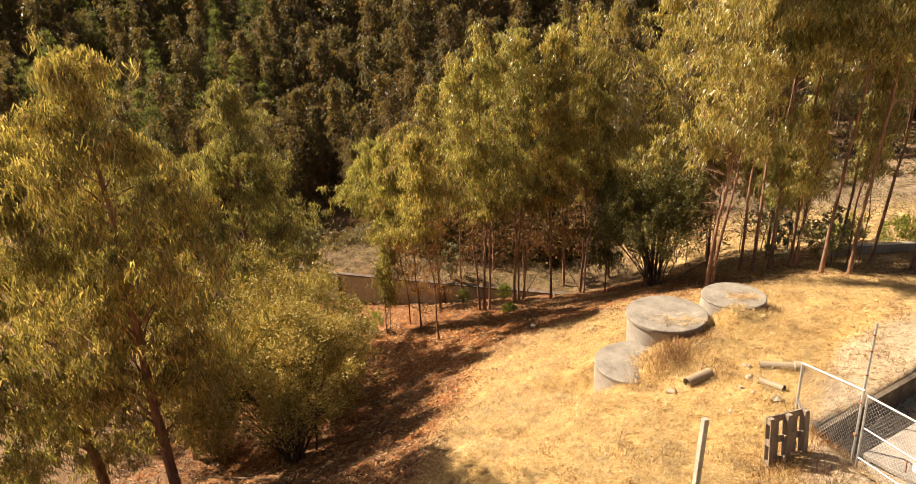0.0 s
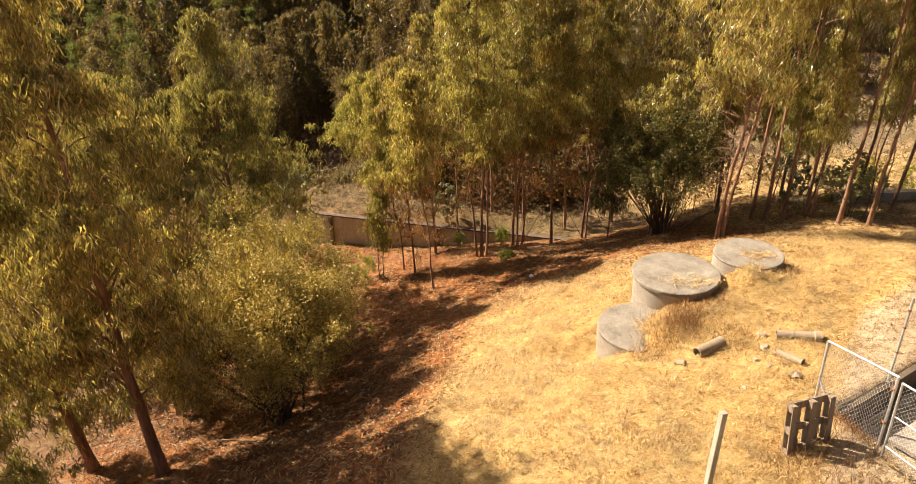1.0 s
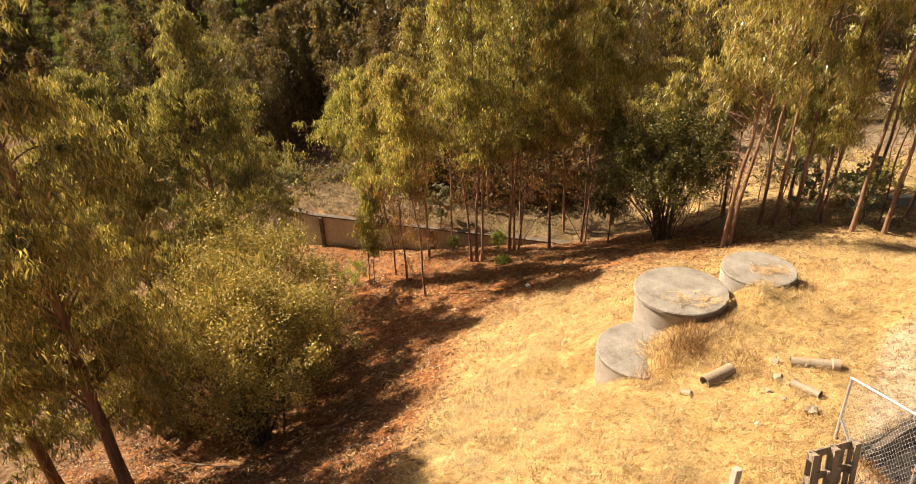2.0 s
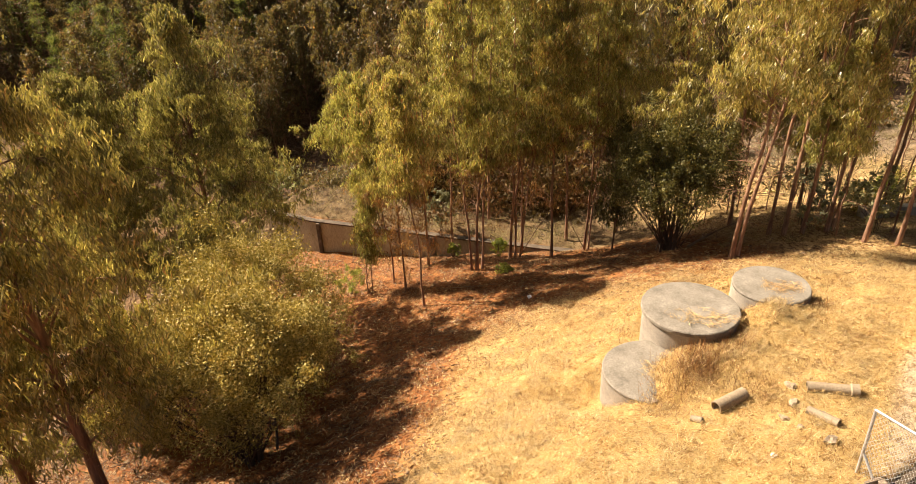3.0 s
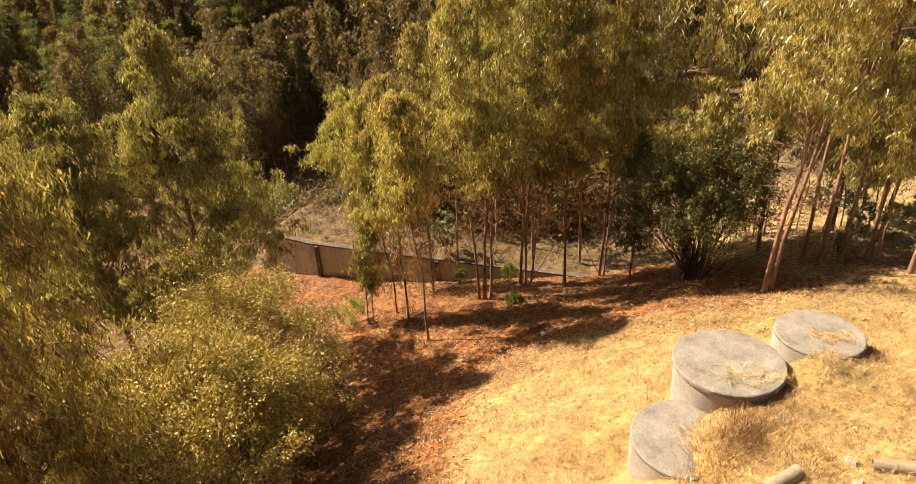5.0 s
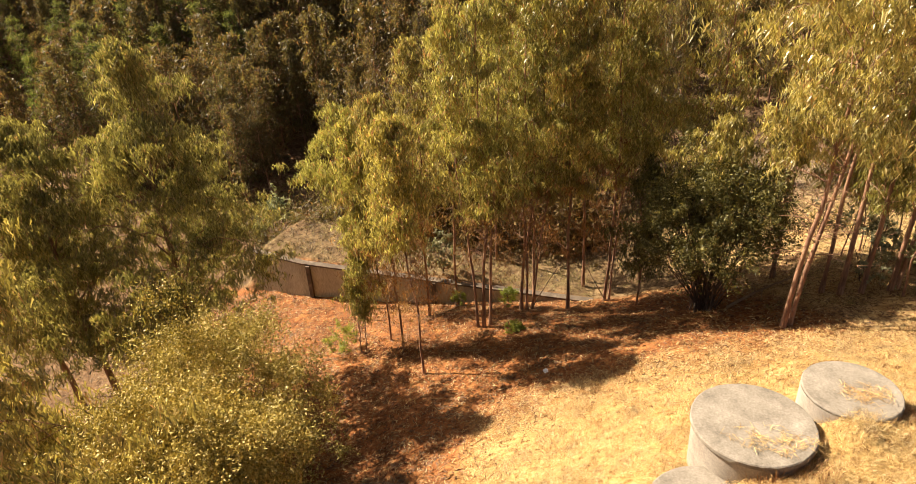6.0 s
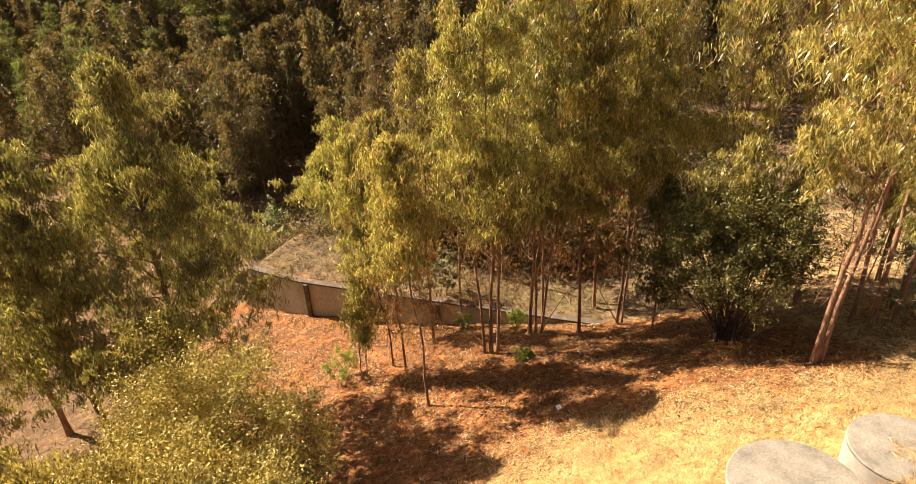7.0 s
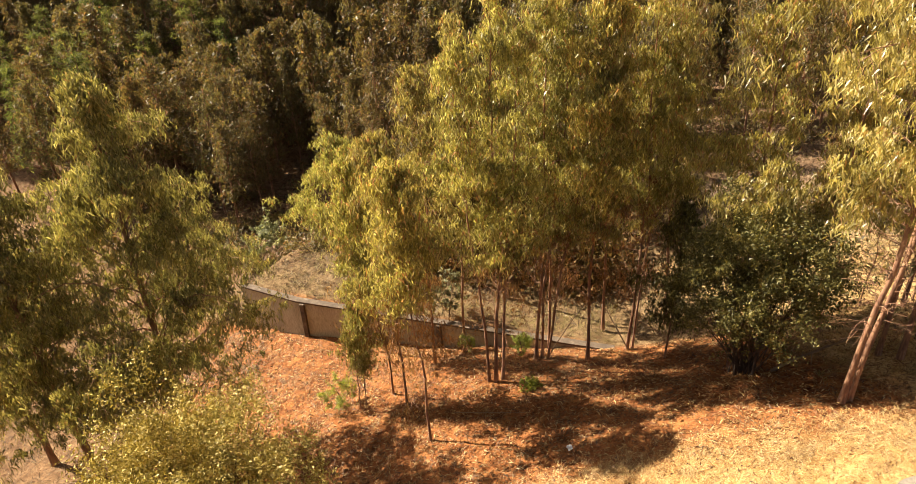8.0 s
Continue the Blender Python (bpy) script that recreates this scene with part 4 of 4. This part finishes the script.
def pine_shape(rng, h, r, leaf):
    """Trunk and foliage arrays of one young pine: whorls of rising boughs, each with rounded tufts of needles."""
    path = stem_path(rng, (0, 0, -0.2), h, (rng.normal() * 0.02, 0), 6, 0.08)
    wood, tips = [tube(path, np.linspace(0.10, 0.02, 6), 6)], []
    for i in range(9):
        u = 0.22 + 0.74 * i / 8
        p = along(path, u)
        for j in range(6 if i < 7 else 4):
            a = j * 2 * np.pi / 6 + i * 0.6 + rng.normal() * 0.2
            reach = r * (1.02 - 0.85 * (i / 8) ** 1.1) * rng.uniform(0.75, 1.15)
            out = np.array([np.cos(a), np.sin(a), 0])
            br = bezier(p, p + out * reach * 0.6, p + out * reach + np.array([0, 0, reach * 0.42]), 5)
            wood.append(tube(br, np.linspace(0.03, 0.01, 5), 4))
            tips.extend(along(br, t) + rng.normal(size=3) * 0.08 for t in (0.55, 0.78, 1.0, 1.0))
    tips.append(path[-1] + [0, 0, 0.1])
    tips = np.array(tips)
    c = np.repeat(tips, 14, axis=0)
    n = len(c)
    d = rng.normal(size=(n, 3)) * np.array([1, 1, 0.8]) + [0, 0, 0.3]
    c = c + d / np.linalg.norm(d, axis=1)[:, None] * rng.uniform(0.05, 0.34, n)[:, None]
    lf = leaves(rng, c, leaf[0] * rng.uniform(0.6, 1.4, n), leaf[1] * rng.uniform(0.6, 1.4, n), -0.15, corners=3)
    return joined(wood), lf


def tree_kind(name, made, label, group, mat):
    """One tree at the origin, to be copied."""
    ob = thing(name, 0, 0, 0, label, "tree", group)
    part("trunk", mesh_of("trunk", *made[0], BARK, True), ob)
    part("crown", mesh_of("crown", *made[1], mat), ob)
    return ob


def spread_out(rng, n, xr, yr, gap, allow, tries=40):
    """Up to n places in a field, no two nearer than gap."""
    out = []
    for _ in range(n * tries):
        p = (rng.uniform(*xr), rng.uniform(*yr))
        if allow(*p) and all((p[0] - q[0]) ** 2 + (p[1] - q[1]) ** 2 > gap * gap for q in out):
            out.append(p)
            if len(out) == n:
                break
    return out


def plant(rng, kinds, places, low, high, base):
    """Puts the kinds at the places, the kinds themselves at the first ones, the rest as copies."""
    for i, (px, py) in enumerate(places):
        s = rng.uniform(low, high) / base
        m = pose(px, py, float(ground(px, py)) - 0.05, 0, 0, rng.uniform(0, 360))
        k = kinds[i % len(kinds)]
        ob = k if i < len(kinds) else copy_thing(k, m)
        ob.matrix_basis = m @ Matrix.Diagonal((s * rng.uniform(0.85, 1.15), s * rng.uniform(0.85, 1.15), s, 1))


# young wood on the valley floor, behind the wall and to either side of the track
rng = np.random.default_rng(850)
valley_free = lambda x, y: not ((-12.4 < x < -8.6 and y < 52) or (x < -8 and y < 46) or (-9 < x < -3.5 and y < 45) or (x / y > 0.24 and y < 46) or (x < -17 and y < 50) or (x < -30 and y < 60))
kinds = [tree_kind("eucalyptus_tree", far_tree(rng, 8.0, rng.uniform(0.95, 1.5), 150, (0.25, 0.07)), "young eucalyptus in the shaded wood behind the wall", "trees of the valley wood", FAR_LEAF) for _ in range(8)]
plant(rng, kinds, spread_out(rng, 110, (-36, 32), (38, 58), 1.9, valley_free), 6.0, 9.5, 8.0)

# pines and eucalypts on the lower far slope
rng = np.random.default_rng(900)
kinds = [tree_kind("pine_tree", pine_shape(rng, 8.0, rng.uniform(1.7, 2.2), (0.34, 0.05)), "young pine with tufted green boughs on the far slope", "pines of the far slope", PINE_LEAF) for _ in range(4)]
pines = spread_out(rng, 46, (-52, -17), (52, 82), 2.8, lambda x, y: y > 60 or x > -30)
plant(rng, kinds, pines, 6.5, 10.0, 8.0)
kinds = [tree_kind("eucalyptus_tree", far_tree(rng, 8.5, rng.uniform(1.0, 1.55), 125, (0.30, 0.095)), "young eucalyptus on the shaded far slope", "trees of the far slope", FAR_LEAF) for _ in range(8)]
slope = spread_out(rng, 210, (-46, 46), (57, 72), 2.0, lambda x, y: (y > 60 or x > -30) and all((x - p[0]) ** 2 + (y - p[1]) ** 2 > 4 for p in pines))
plant(rng, kinds, slope, 6.5, 10.5, 8.5)

# the upper slope, a wood too deep to count
rng = np.random.default_rng(930)
shapes = [far_tree(rng, 9.0, rng.uniform(1.1, 1.7), 70, (0.40, 0.155), 3, 4, 22) for _ in range(7)]
trunks, crowns = [], []
gone = np.array(pines)
for row in range(17):
    py = 72.5 + row * 1.75 + 0.004 * row ** 3
    for px in np.arange(-0.78 * py, 0.78 * py, 2.7):
        fx, fy = px + rng.normal() * 0.8, py + rng.normal() * 0.7
        if ((gone - [fx, fy]) ** 2).sum(1).min() < 4 or rng.random() < 0.12 or (row > 12 and rng.random() < 0.5):
            continue
        t, l = shapes[rng.integers(0, 7)]
        a, sc = rng.uniform(0, 6.28), rng.uniform(0.75, 1.25)
        turn = np.array([[np.cos(a), np.sin(a), 0], [-np.sin(a), np.cos(a), 0], [0, 0, 1]]) * sc
        at = np.array([fx, fy, float(ground(fx, fy))])
        trunks.append((t[0] @ turn + at, t[1]))
        crowns.append((l[0] @ turn + at, l[1]))
tagged(new("far_wood_trunks", mesh_of("far_wood_trunks", *joined(trunks), BARK, True)), "slim trunks of the wood on the far slope", "wood", kind="stuff")
tagged(new("far_wood_foliage", mesh_of("far_wood_foliage", *joined(crowns), FAR_LEAF)), "dark olive foliage of the wood on the far slope", "wood", kind="stuff")

# ---------- undergrowth along the valley floor ----------
rng = np.random.default_rng(77)
cl = []
for i in range(230):
    ux, uy = rng.uniform(-34, 30), rng.uniform(42, 62)
    if ux / uy > 0.36 and uy < 50:
        continue
    if abs(ux + 10.5) < 1.3:
        continue
    r = rng.uniform(0.4, 1.3)
    n = 130
    p = rng.normal(size=(n, 3)) * r * np.array([0.5, 0.5, 0.35])
    p[:, 2] = np.abs(p[:, 2]) + 0.05
    p += np.array([ux, uy, float(ground(ux, uy))])
    cl.append(leaves(rng, p, rng.uniform(0.15, 0.4, n), rng.uniform(0.05, 0.13, n), 0.1, corners=3))
# far-slope clumps added to lighten the dark gaps in place of haze
for i in range(420):
    ux, uy = rng.uniform(-52, 48), rng.uniform(55, 84)
    r = rng.uniform(0.7, 1.8)
    n = 70
    p = rng.normal(size=(n, 3)) * r * np.array([0.5, 0.5, 0.4])
    p[:, 2] = np.abs(p[:, 2]) + 0.05
    p += np.array([ux, uy, float(ground(ux, uy))])
    cl.append(leaves(rng, p, rng.uniform(0.25, 0.55, n), rng.uniform(0.1, 0.2, n), 0.1, corners=3))
for i in range(75):
    ux, uy = rng.uniform(-17, -6.5), rng.uniform(39.5, 48)
    r = rng.uniform(0.4, 1.1)
    n = 240
    p = rng.normal(size=(n, 3)) * r * np.array([0.5, 0.5, 0.45])
    p[:, 2] = np.abs(p[:, 2]) + 0.05
    p += np.array([ux, uy, float(ground(ux, uy))])
    cl.append(leaves(rng, p, rng.uniform(0.12, 0.32, n), rng.uniform(0.04, 0.1, n), 0.1, corners=3))
for i in range(90):
    ux, uy = rng.uniform(9.5, 34), rng.uniform(30.5, 52)
    if rng.random() > 0.35 + 0.65 * (uy > 38):
        continue
    r = rng.uniform(0.4, 1.5)
    n = 220
    p = rng.normal(size=(n, 3)) * r * np.array([0.5, 0.5, 0.45])
    p[:, 2] = np.abs(p[:, 2]) + 0.05
    p += np.array([ux, uy, float(ground(ux, uy))])
    cl.append(leaves(rng, p, rng.uniform(0.15, 0.35, n), rng.uniform(0.05, 0.13, n), 0.1, corners=3))
# scrub behind the grove, its dark leaves filling in for shaded gaps
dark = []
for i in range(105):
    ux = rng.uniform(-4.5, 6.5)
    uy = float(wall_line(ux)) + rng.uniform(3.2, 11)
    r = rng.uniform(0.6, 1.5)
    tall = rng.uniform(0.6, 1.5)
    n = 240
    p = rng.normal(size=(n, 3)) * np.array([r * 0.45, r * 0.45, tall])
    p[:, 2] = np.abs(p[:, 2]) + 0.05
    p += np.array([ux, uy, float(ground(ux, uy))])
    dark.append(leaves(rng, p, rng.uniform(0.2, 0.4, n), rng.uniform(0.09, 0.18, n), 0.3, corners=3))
tagged(new("dark_scrub", mesh_of("dark_scrub", *joined(dark), SHADE_SCRUB)), "brown scrub behind the wall, darkened to give the shaded gaps", "undergrowth", kind="stuff")
tagged(new("undergrowth", mesh_of("undergrowth", *joined(cl), FAR_LEAF)), "dull scrub and bracken on the valley floor, with clumps added to lighten far gaps", "undergrowth", kind="stuff")


# ---------- straw and fallen leaves ----------
def strewn(seed, n, xr, yr, keep, length, width, mat, name, label, lift=0.03, flat=0.25, corners=4):
    rng = np.random.default_rng(seed)
    x, y = rng.uniform(*xr, n), rng.uniform(*yr, n)
    k = rng.random(n) < keep(x, y)
    x, y = x[k], y[k]
    n = len(x)
    a = rng.uniform(0, 2 * np.pi, n)
    d = np.stack([np.cos(a), np.sin(a), rng.normal(size=n) * flat], 1)
    s = np.stack([-np.sin(a), np.cos(a), rng.normal(size=n) * 0.5], 1)
    L = (length * rng.uniform(0.4, 1.4, n))[:, None]
    W = (width * rng.uniform(0.6, 1.4, n))[:, None]
    c = np.stack([x, y, ground(x, y) + lift * rng.random(n) ** 1.5 + 0.01], 1)
    v = [c - d * L / 2, c + s * W / 2 + [0, 0, 0.02], c + d * L / 2, c - s * W / 2 + [0, 0, 0.02]]
    if corners == 3:
        v = [c - d * L / 2 + s * W / 2, c - d * L / 2 - s * W / 2, c + d * L / 2]
    v = np.stack(v, 1).reshape(-1, 3)
    return tagged(new(name, mesh_of(name, v, np.arange(n * corners).reshape(-1, corners), mat)), label, name.split("_")[-1], kind="stuff")


def clumpy(x, y):
    return 0.35 + 0.65 * np.clip(0.5 + 0.6 * np.sin(x * 2.1 + np.sin(y * 1.7) * 2) * np.sin(y * 2.6 + np.sin(x * 1.3) * 2), 0, 1)


knoll = lambda x, y: np.clip(np.minimum(np.minimum(0.2 * x - 0.28 * y + 6.5, 0.9 * x - 0.15 * y + 3.3), 16.6 - 0.7 * y), 0.0, 1.0) * clumpy(x, y) * (near_ground(x, y) - ground(x, y) < 0.62) * np.where((0.84 * x - y + 8.1 > 0) & (1.7 * x - 1.1 * y + 1.4 > 0), 0.1, 1.0)
under = lambda x, y: np.clip(np.maximum(np.maximum(-0.2 * x + 0.28 * y - 5.1, -0.9 * x + 0.15 * y - 2.4), 0.5 * y - 10.2), 0.0, 1.0) * clumpy(x, y) * (y < wall_line(x) - 0.2)
strewn(301, 560000, (-4, 20), (8.5, 25), knoll, 0.15, 0.006, STRAW, "dry_straw", "golden dry straw lying thick on the knoll", 0.10, 0.4, 3)


def straw_tufts(seed, n, xr, yr, keep, blades, tall, mat=STRAW, label="tufts of bent golden dry grass on the knoll"):
    """Tufts of bent dry grass, each leaning its own way."""
    rng = np.random.default_rng(seed)
    x, y = rng.uniform(*xr, n), rng.uniform(*yr, n)
    k = rng.random(n) < keep(x, y)
    x, y = x[k], y[k]
    n = len(x)
    flow = 1.3 * np.sin(x * 0.9 + 2 * np.sin(y * 0.5)) + rng.normal(size=n) * 0.7
    size = rng.uniform(0.5, 1.35, n)
    rep = lambda q: np.repeat(q, blades)
    a = rep(flow) + rng.normal(size=n * blades) * 0.9
    m = n * blades
    bx, by = rep(x) + rng.normal(size=m) * 0.05, rep(y) + rng.normal(size=m) * 0.05
    foot = np.stack([bx, by, ground(bx, by) - 0.01], 1)
    L = (tall * rep(size) * rng.uniform(0.5, 1.3, m))[:, None]
    d = np.stack([np.cos(a), np.sin(a), rng.uniform(0.1, 0.9, m)], 1)
    d /= np.linalg.norm(d, axis=1)[:, None]
    w = np.stack([-np.sin(a), np.cos(a), np.zeros(m)], 1) * 0.0036
    v = np.stack([foot + w, foot - w, foot + d * L], 1).reshape(-1, 3)
    return tagged(new("straw_tufts", mesh_of("straw_tufts", v, np.arange(m * 3).reshape(-1, 3), mat)), label, "grass", kind="stuff")


straw_tufts(305, 30000, (-4, 20), (8.5, 25), knoll, 20, 0.17)
behind = lambda x, y: (y > wall_line(x) + 0.35) * (ground(x, y) > -3.0) * clumpy(x * 0.7, y * 0.7) ** 1.5
straw_tufts(306, 7000, (-10.5, 8), (31.5, 45), behind, 14, 0.34, BANK_GRASS, "dull olive and straw-coloured grass on the bank behind the wall")
straw_tufts(307, 9000, (9, 26), (25, 40), lambda x, y: clumpy(x * 0.8, y * 0.8) ** 2, 14, 0.26, BANK_GRASS, "thin dry grass on the stony ground behind the tall trees")
strewn(302, 190000, (-14, 19), (11, 36), under, 0.17, 0.026, LITTER, "fallen_leaves", "rusty fallen eucalyptus leaves on the slope", 0.02, 0.15)


strewn(303, 60000, (-12, 24), (30.5, 48), lambda x, y: (y > wall_line(x) + 0.3) * clumpy(x, y) * (0.25 + 0.75 * clumpy(x * 0.6, y * 0.6)), 0.30, 0.022, DRY_BRUSH, "dry_brush", "grey-brown dry brush and twigs on the ground behind the wall", 0.25, 0.6)
strewn(304, 30000, (-24, -9), (16, 36), lambda x, y: clumpy(x, y), 0.22, 0.014, DRY_BRUSH, "dull_grass", "dull dry grass on the low side of the slope", 0.12, 0.5)

# straw blown onto the lids, and dead weeds round the tanks
def on_lid(seed, n, x, y, z, rx, ry, turn):
    rng = np.random.default_rng(seed)
    p = rng.normal(size=(n, 2)) * 0.5
    p = p[(p ** 2).sum(1) < 1]
    p = p[np.sin(p[:, 0] * 5 + seed) * np.sin(p[:, 1] * 4 + p[:, 0] * 3) > -0.35]
    n = len(p)
    c, s = math.cos(radians(turn)), math.sin(radians(turn))
    bend = 0.25 * p[:, 0] ** 2
    px, py = p[:, 0] * rx, (p[:, 1] + bend) * ry
    cen = np.stack([x + px * c - py * s, y + px * s + py * c, z + 0.012 + 0.05 * rng.random(n) ** 2], 1)
    a = rng.uniform(0, 2 * np.pi, n)
    d = np.stack([np.cos(a), np.sin(a), rng.normal(size=n) * 0.15], 1) * rng.uniform(0.05, 0.17, n)[:, None]
    w = np.stack([-np.sin(a), np.cos(a), rng.normal(size=n) * 0.4], 1) * 0.004
    v = np.stack([cen - d, cen + w + [0, 0, 0.01], cen + d, cen - w + [0, 0, 0.01]], 1).reshape(-1, 3)
    return tagged(new("straw_wisps", mesh_of("straw_wisps", v, np.arange(n * 4).reshape(-1, 4), STRAW)), "wisps of dry straw lying on the tank lid", "straw", kind="stuff")


on_lid(401, 420, 5.85, 17.45, 3.578, 0.95, 0.42, -12)
on_lid(402, 420, 8.05, 18.50, 3.688, 0.62, 0.40, -15)
on_lid(403, 700, 4.75, 16.25, 2.928, 0.65, 0.65, 0)


def dead_weeds(seed, n, spots, label):
    rng = np.random.default_rng(seed)
    vs = []
    for x, y, spread, tall in spots:
        px, py = x + rng.normal(size=n) * spread, y + rng.normal(size=n) * spread
        base = np.stack([px, py, ground(px, py)], 1)
        way = np.stack([rng.normal(size=n) * 0.6, rng.normal(size=n) * 0.6, np.ones(n)], 1)
        way /= np.linalg.norm(way, axis=1)[:, None]
        L = tall * rng.uniform(0.3, 1.1, n)[:, None]
        w = np.stack([rng.normal(size=n), rng.normal(size=n), np.zeros(n)], 1)
        w = w / np.linalg.norm(w, axis=1)[:, None] * 0.0045
        vs.append(np.stack([base - [0, 0, 0.02], base + way * L * 0.5 + w, base + way * L, base + way * L * 0.5 - w], 1).reshape(-1, 3))
    v = np.concatenate(vs)
    return tagged(new("dead_weeds", mesh_of("dead_weeds", v, np.arange(len(v)).reshape(-1, 4), LITTER)), label, "weeds", kind="stuff")


dead_weeds(411, 420, ((4.95, 16.0, 0.42, 0.45), (5.4, 16.3, 0.3, 0.35), (6.25, 15.15, 0.3, 0.28), (4.4, 15.3, 0.35, 0.3), (8.7, 18.3, 0.25, 0.25), (6.2, 16.75, 0.3, 0.3), (5.6, 10.9, 0.35, 0.35), (6.6, 10.7, 0.5, 0.3), (6.1, 10.5, 0.5, 0.3), (7.0, 11.6, 0.3, 0.3), (5.2, 16.0, 0.3, 0.4)), "dry reddish weeds round the tanks and pipes")
rng = np.random.default_rng(420)
tufts = [(float(x), float(y), 0.16, 0.15) for x, y in zip(rng.uniform(-2, 13, 640), rng.uniform(10, 23, 640)) if 0.2 * x - 0.28 * y + 6.3 > 0 and float(near_ground(x, y)) - float(ground(x, y)) < 0.3]
dead_weeds(421, 45, tufts, "low brown tufts of dead grass in the straw")


# ---------- dead poles and fallen branches ----------
def dead_branch(seed, a, b, r, label, twigs=4):
    rng = np.random.default_rng(seed)
    a, b = np.array(a, float), np.array(b, float)
    ob = thing("dead_branch", *a, label, "branch", "dead branches")
    d = b - a
    path = bezier((0, 0, 0), d * 0.5 + rng.normal(size=3) * 0.12, d, 8)
    v, f = tube(path, np.linspace(r, r * 0.35, 8), 6)
    stick = part("stick", mesh_of("stick", v, f, TWIG, True), ob)
    for i in range(twigs):
        q = path[rng.integers(2, 8)]
        e = q + d / np.linalg.norm(d) * rng.uniform(0.2, 0.5) + rng.normal(size=3) * 0.3
        v, f = tube(bezier(q, (q + e) / 2 + rng.normal(size=3) * 0.05, e, 4), np.linspace(r * 0.4, 0.003, 4), 4)
        part("twig", mesh_of("twig", v, f, TWIG, True), stick)
    return ob


def on_ground(x, y, up=0.0):
    return (x, y, float(ground(x, y)) + up)


dead_branch(501, on_ground(2.4, 30.4), on_ground(3.9, 30.9, 2.3), 0.025, "thin dead pole leaning against the trees")
dead_branch(502, on_ground(5.3, 30.5), on_ground(4.2, 30.9, 2.4), 0.022, "thin dead pole leaning against the trees")
dead_branch(503, on_ground(0.35, 29.0), on_ground(-0.5, 29.4, 1.7), 0.02, "thin dead pole leaning against the trees")
dead_branch(504, on_ground(8.3, 26.3, 0.05), on_ground(10.0, 26.1, 0.75), 0.05, "fallen dark branch beside the dark bush", 6)
dead_branch(505, on_ground(-6.3, 16.6, 0.05), on_ground(-8.9, 17.3, 0.5), 0.03, "dry fallen branch under the weeping trees", 7)
dead_branch(506, on_ground(-8.2, 15.2, 0.05), on_ground(-10.4, 14.8, 0.6), 0.03, "dry fallen branch under the weeping trees", 7)
dead_branch(507, on_ground(-3.8, 20.9, 0.03), on_ground(-1.8, 20.2, 0.08), 0.018, "thin dry stick lying on the litter", 2)
dead_branch(508, on_ground(-0.9, 27.4, 0.03), on_ground(1.3, 26.6, 0.06), 0.015, "thin dry stick lying on the litter", 2)

# low wall beyond the tall row
lx = np.linspace(15.2, 27, 10)
ly = 27.6 - (lx - 15.2) * 0.05
low_top = ground(lx, ly) + 0.4
tagged(new("low_wall", ribbon("low_wall", np.stack([lx, ly], 1), 0, 0.3, low_top, low_top - 1.0, WALL_CONCRETE)), "low pale block wall behind the tall trees", "wall", kind="structure")
for i in range(9):
    small_shrub(230 + i, 15.4 + i * 1.15, 28.3 + (i % 3) * 0.6, 0.9 + 0.25 * (i % 4), 0.6, FRESH_LEAF if i % 2 else BUSH_LEAF, "yellow-green shrub above the low wall", (0.14, 0.05), 420)
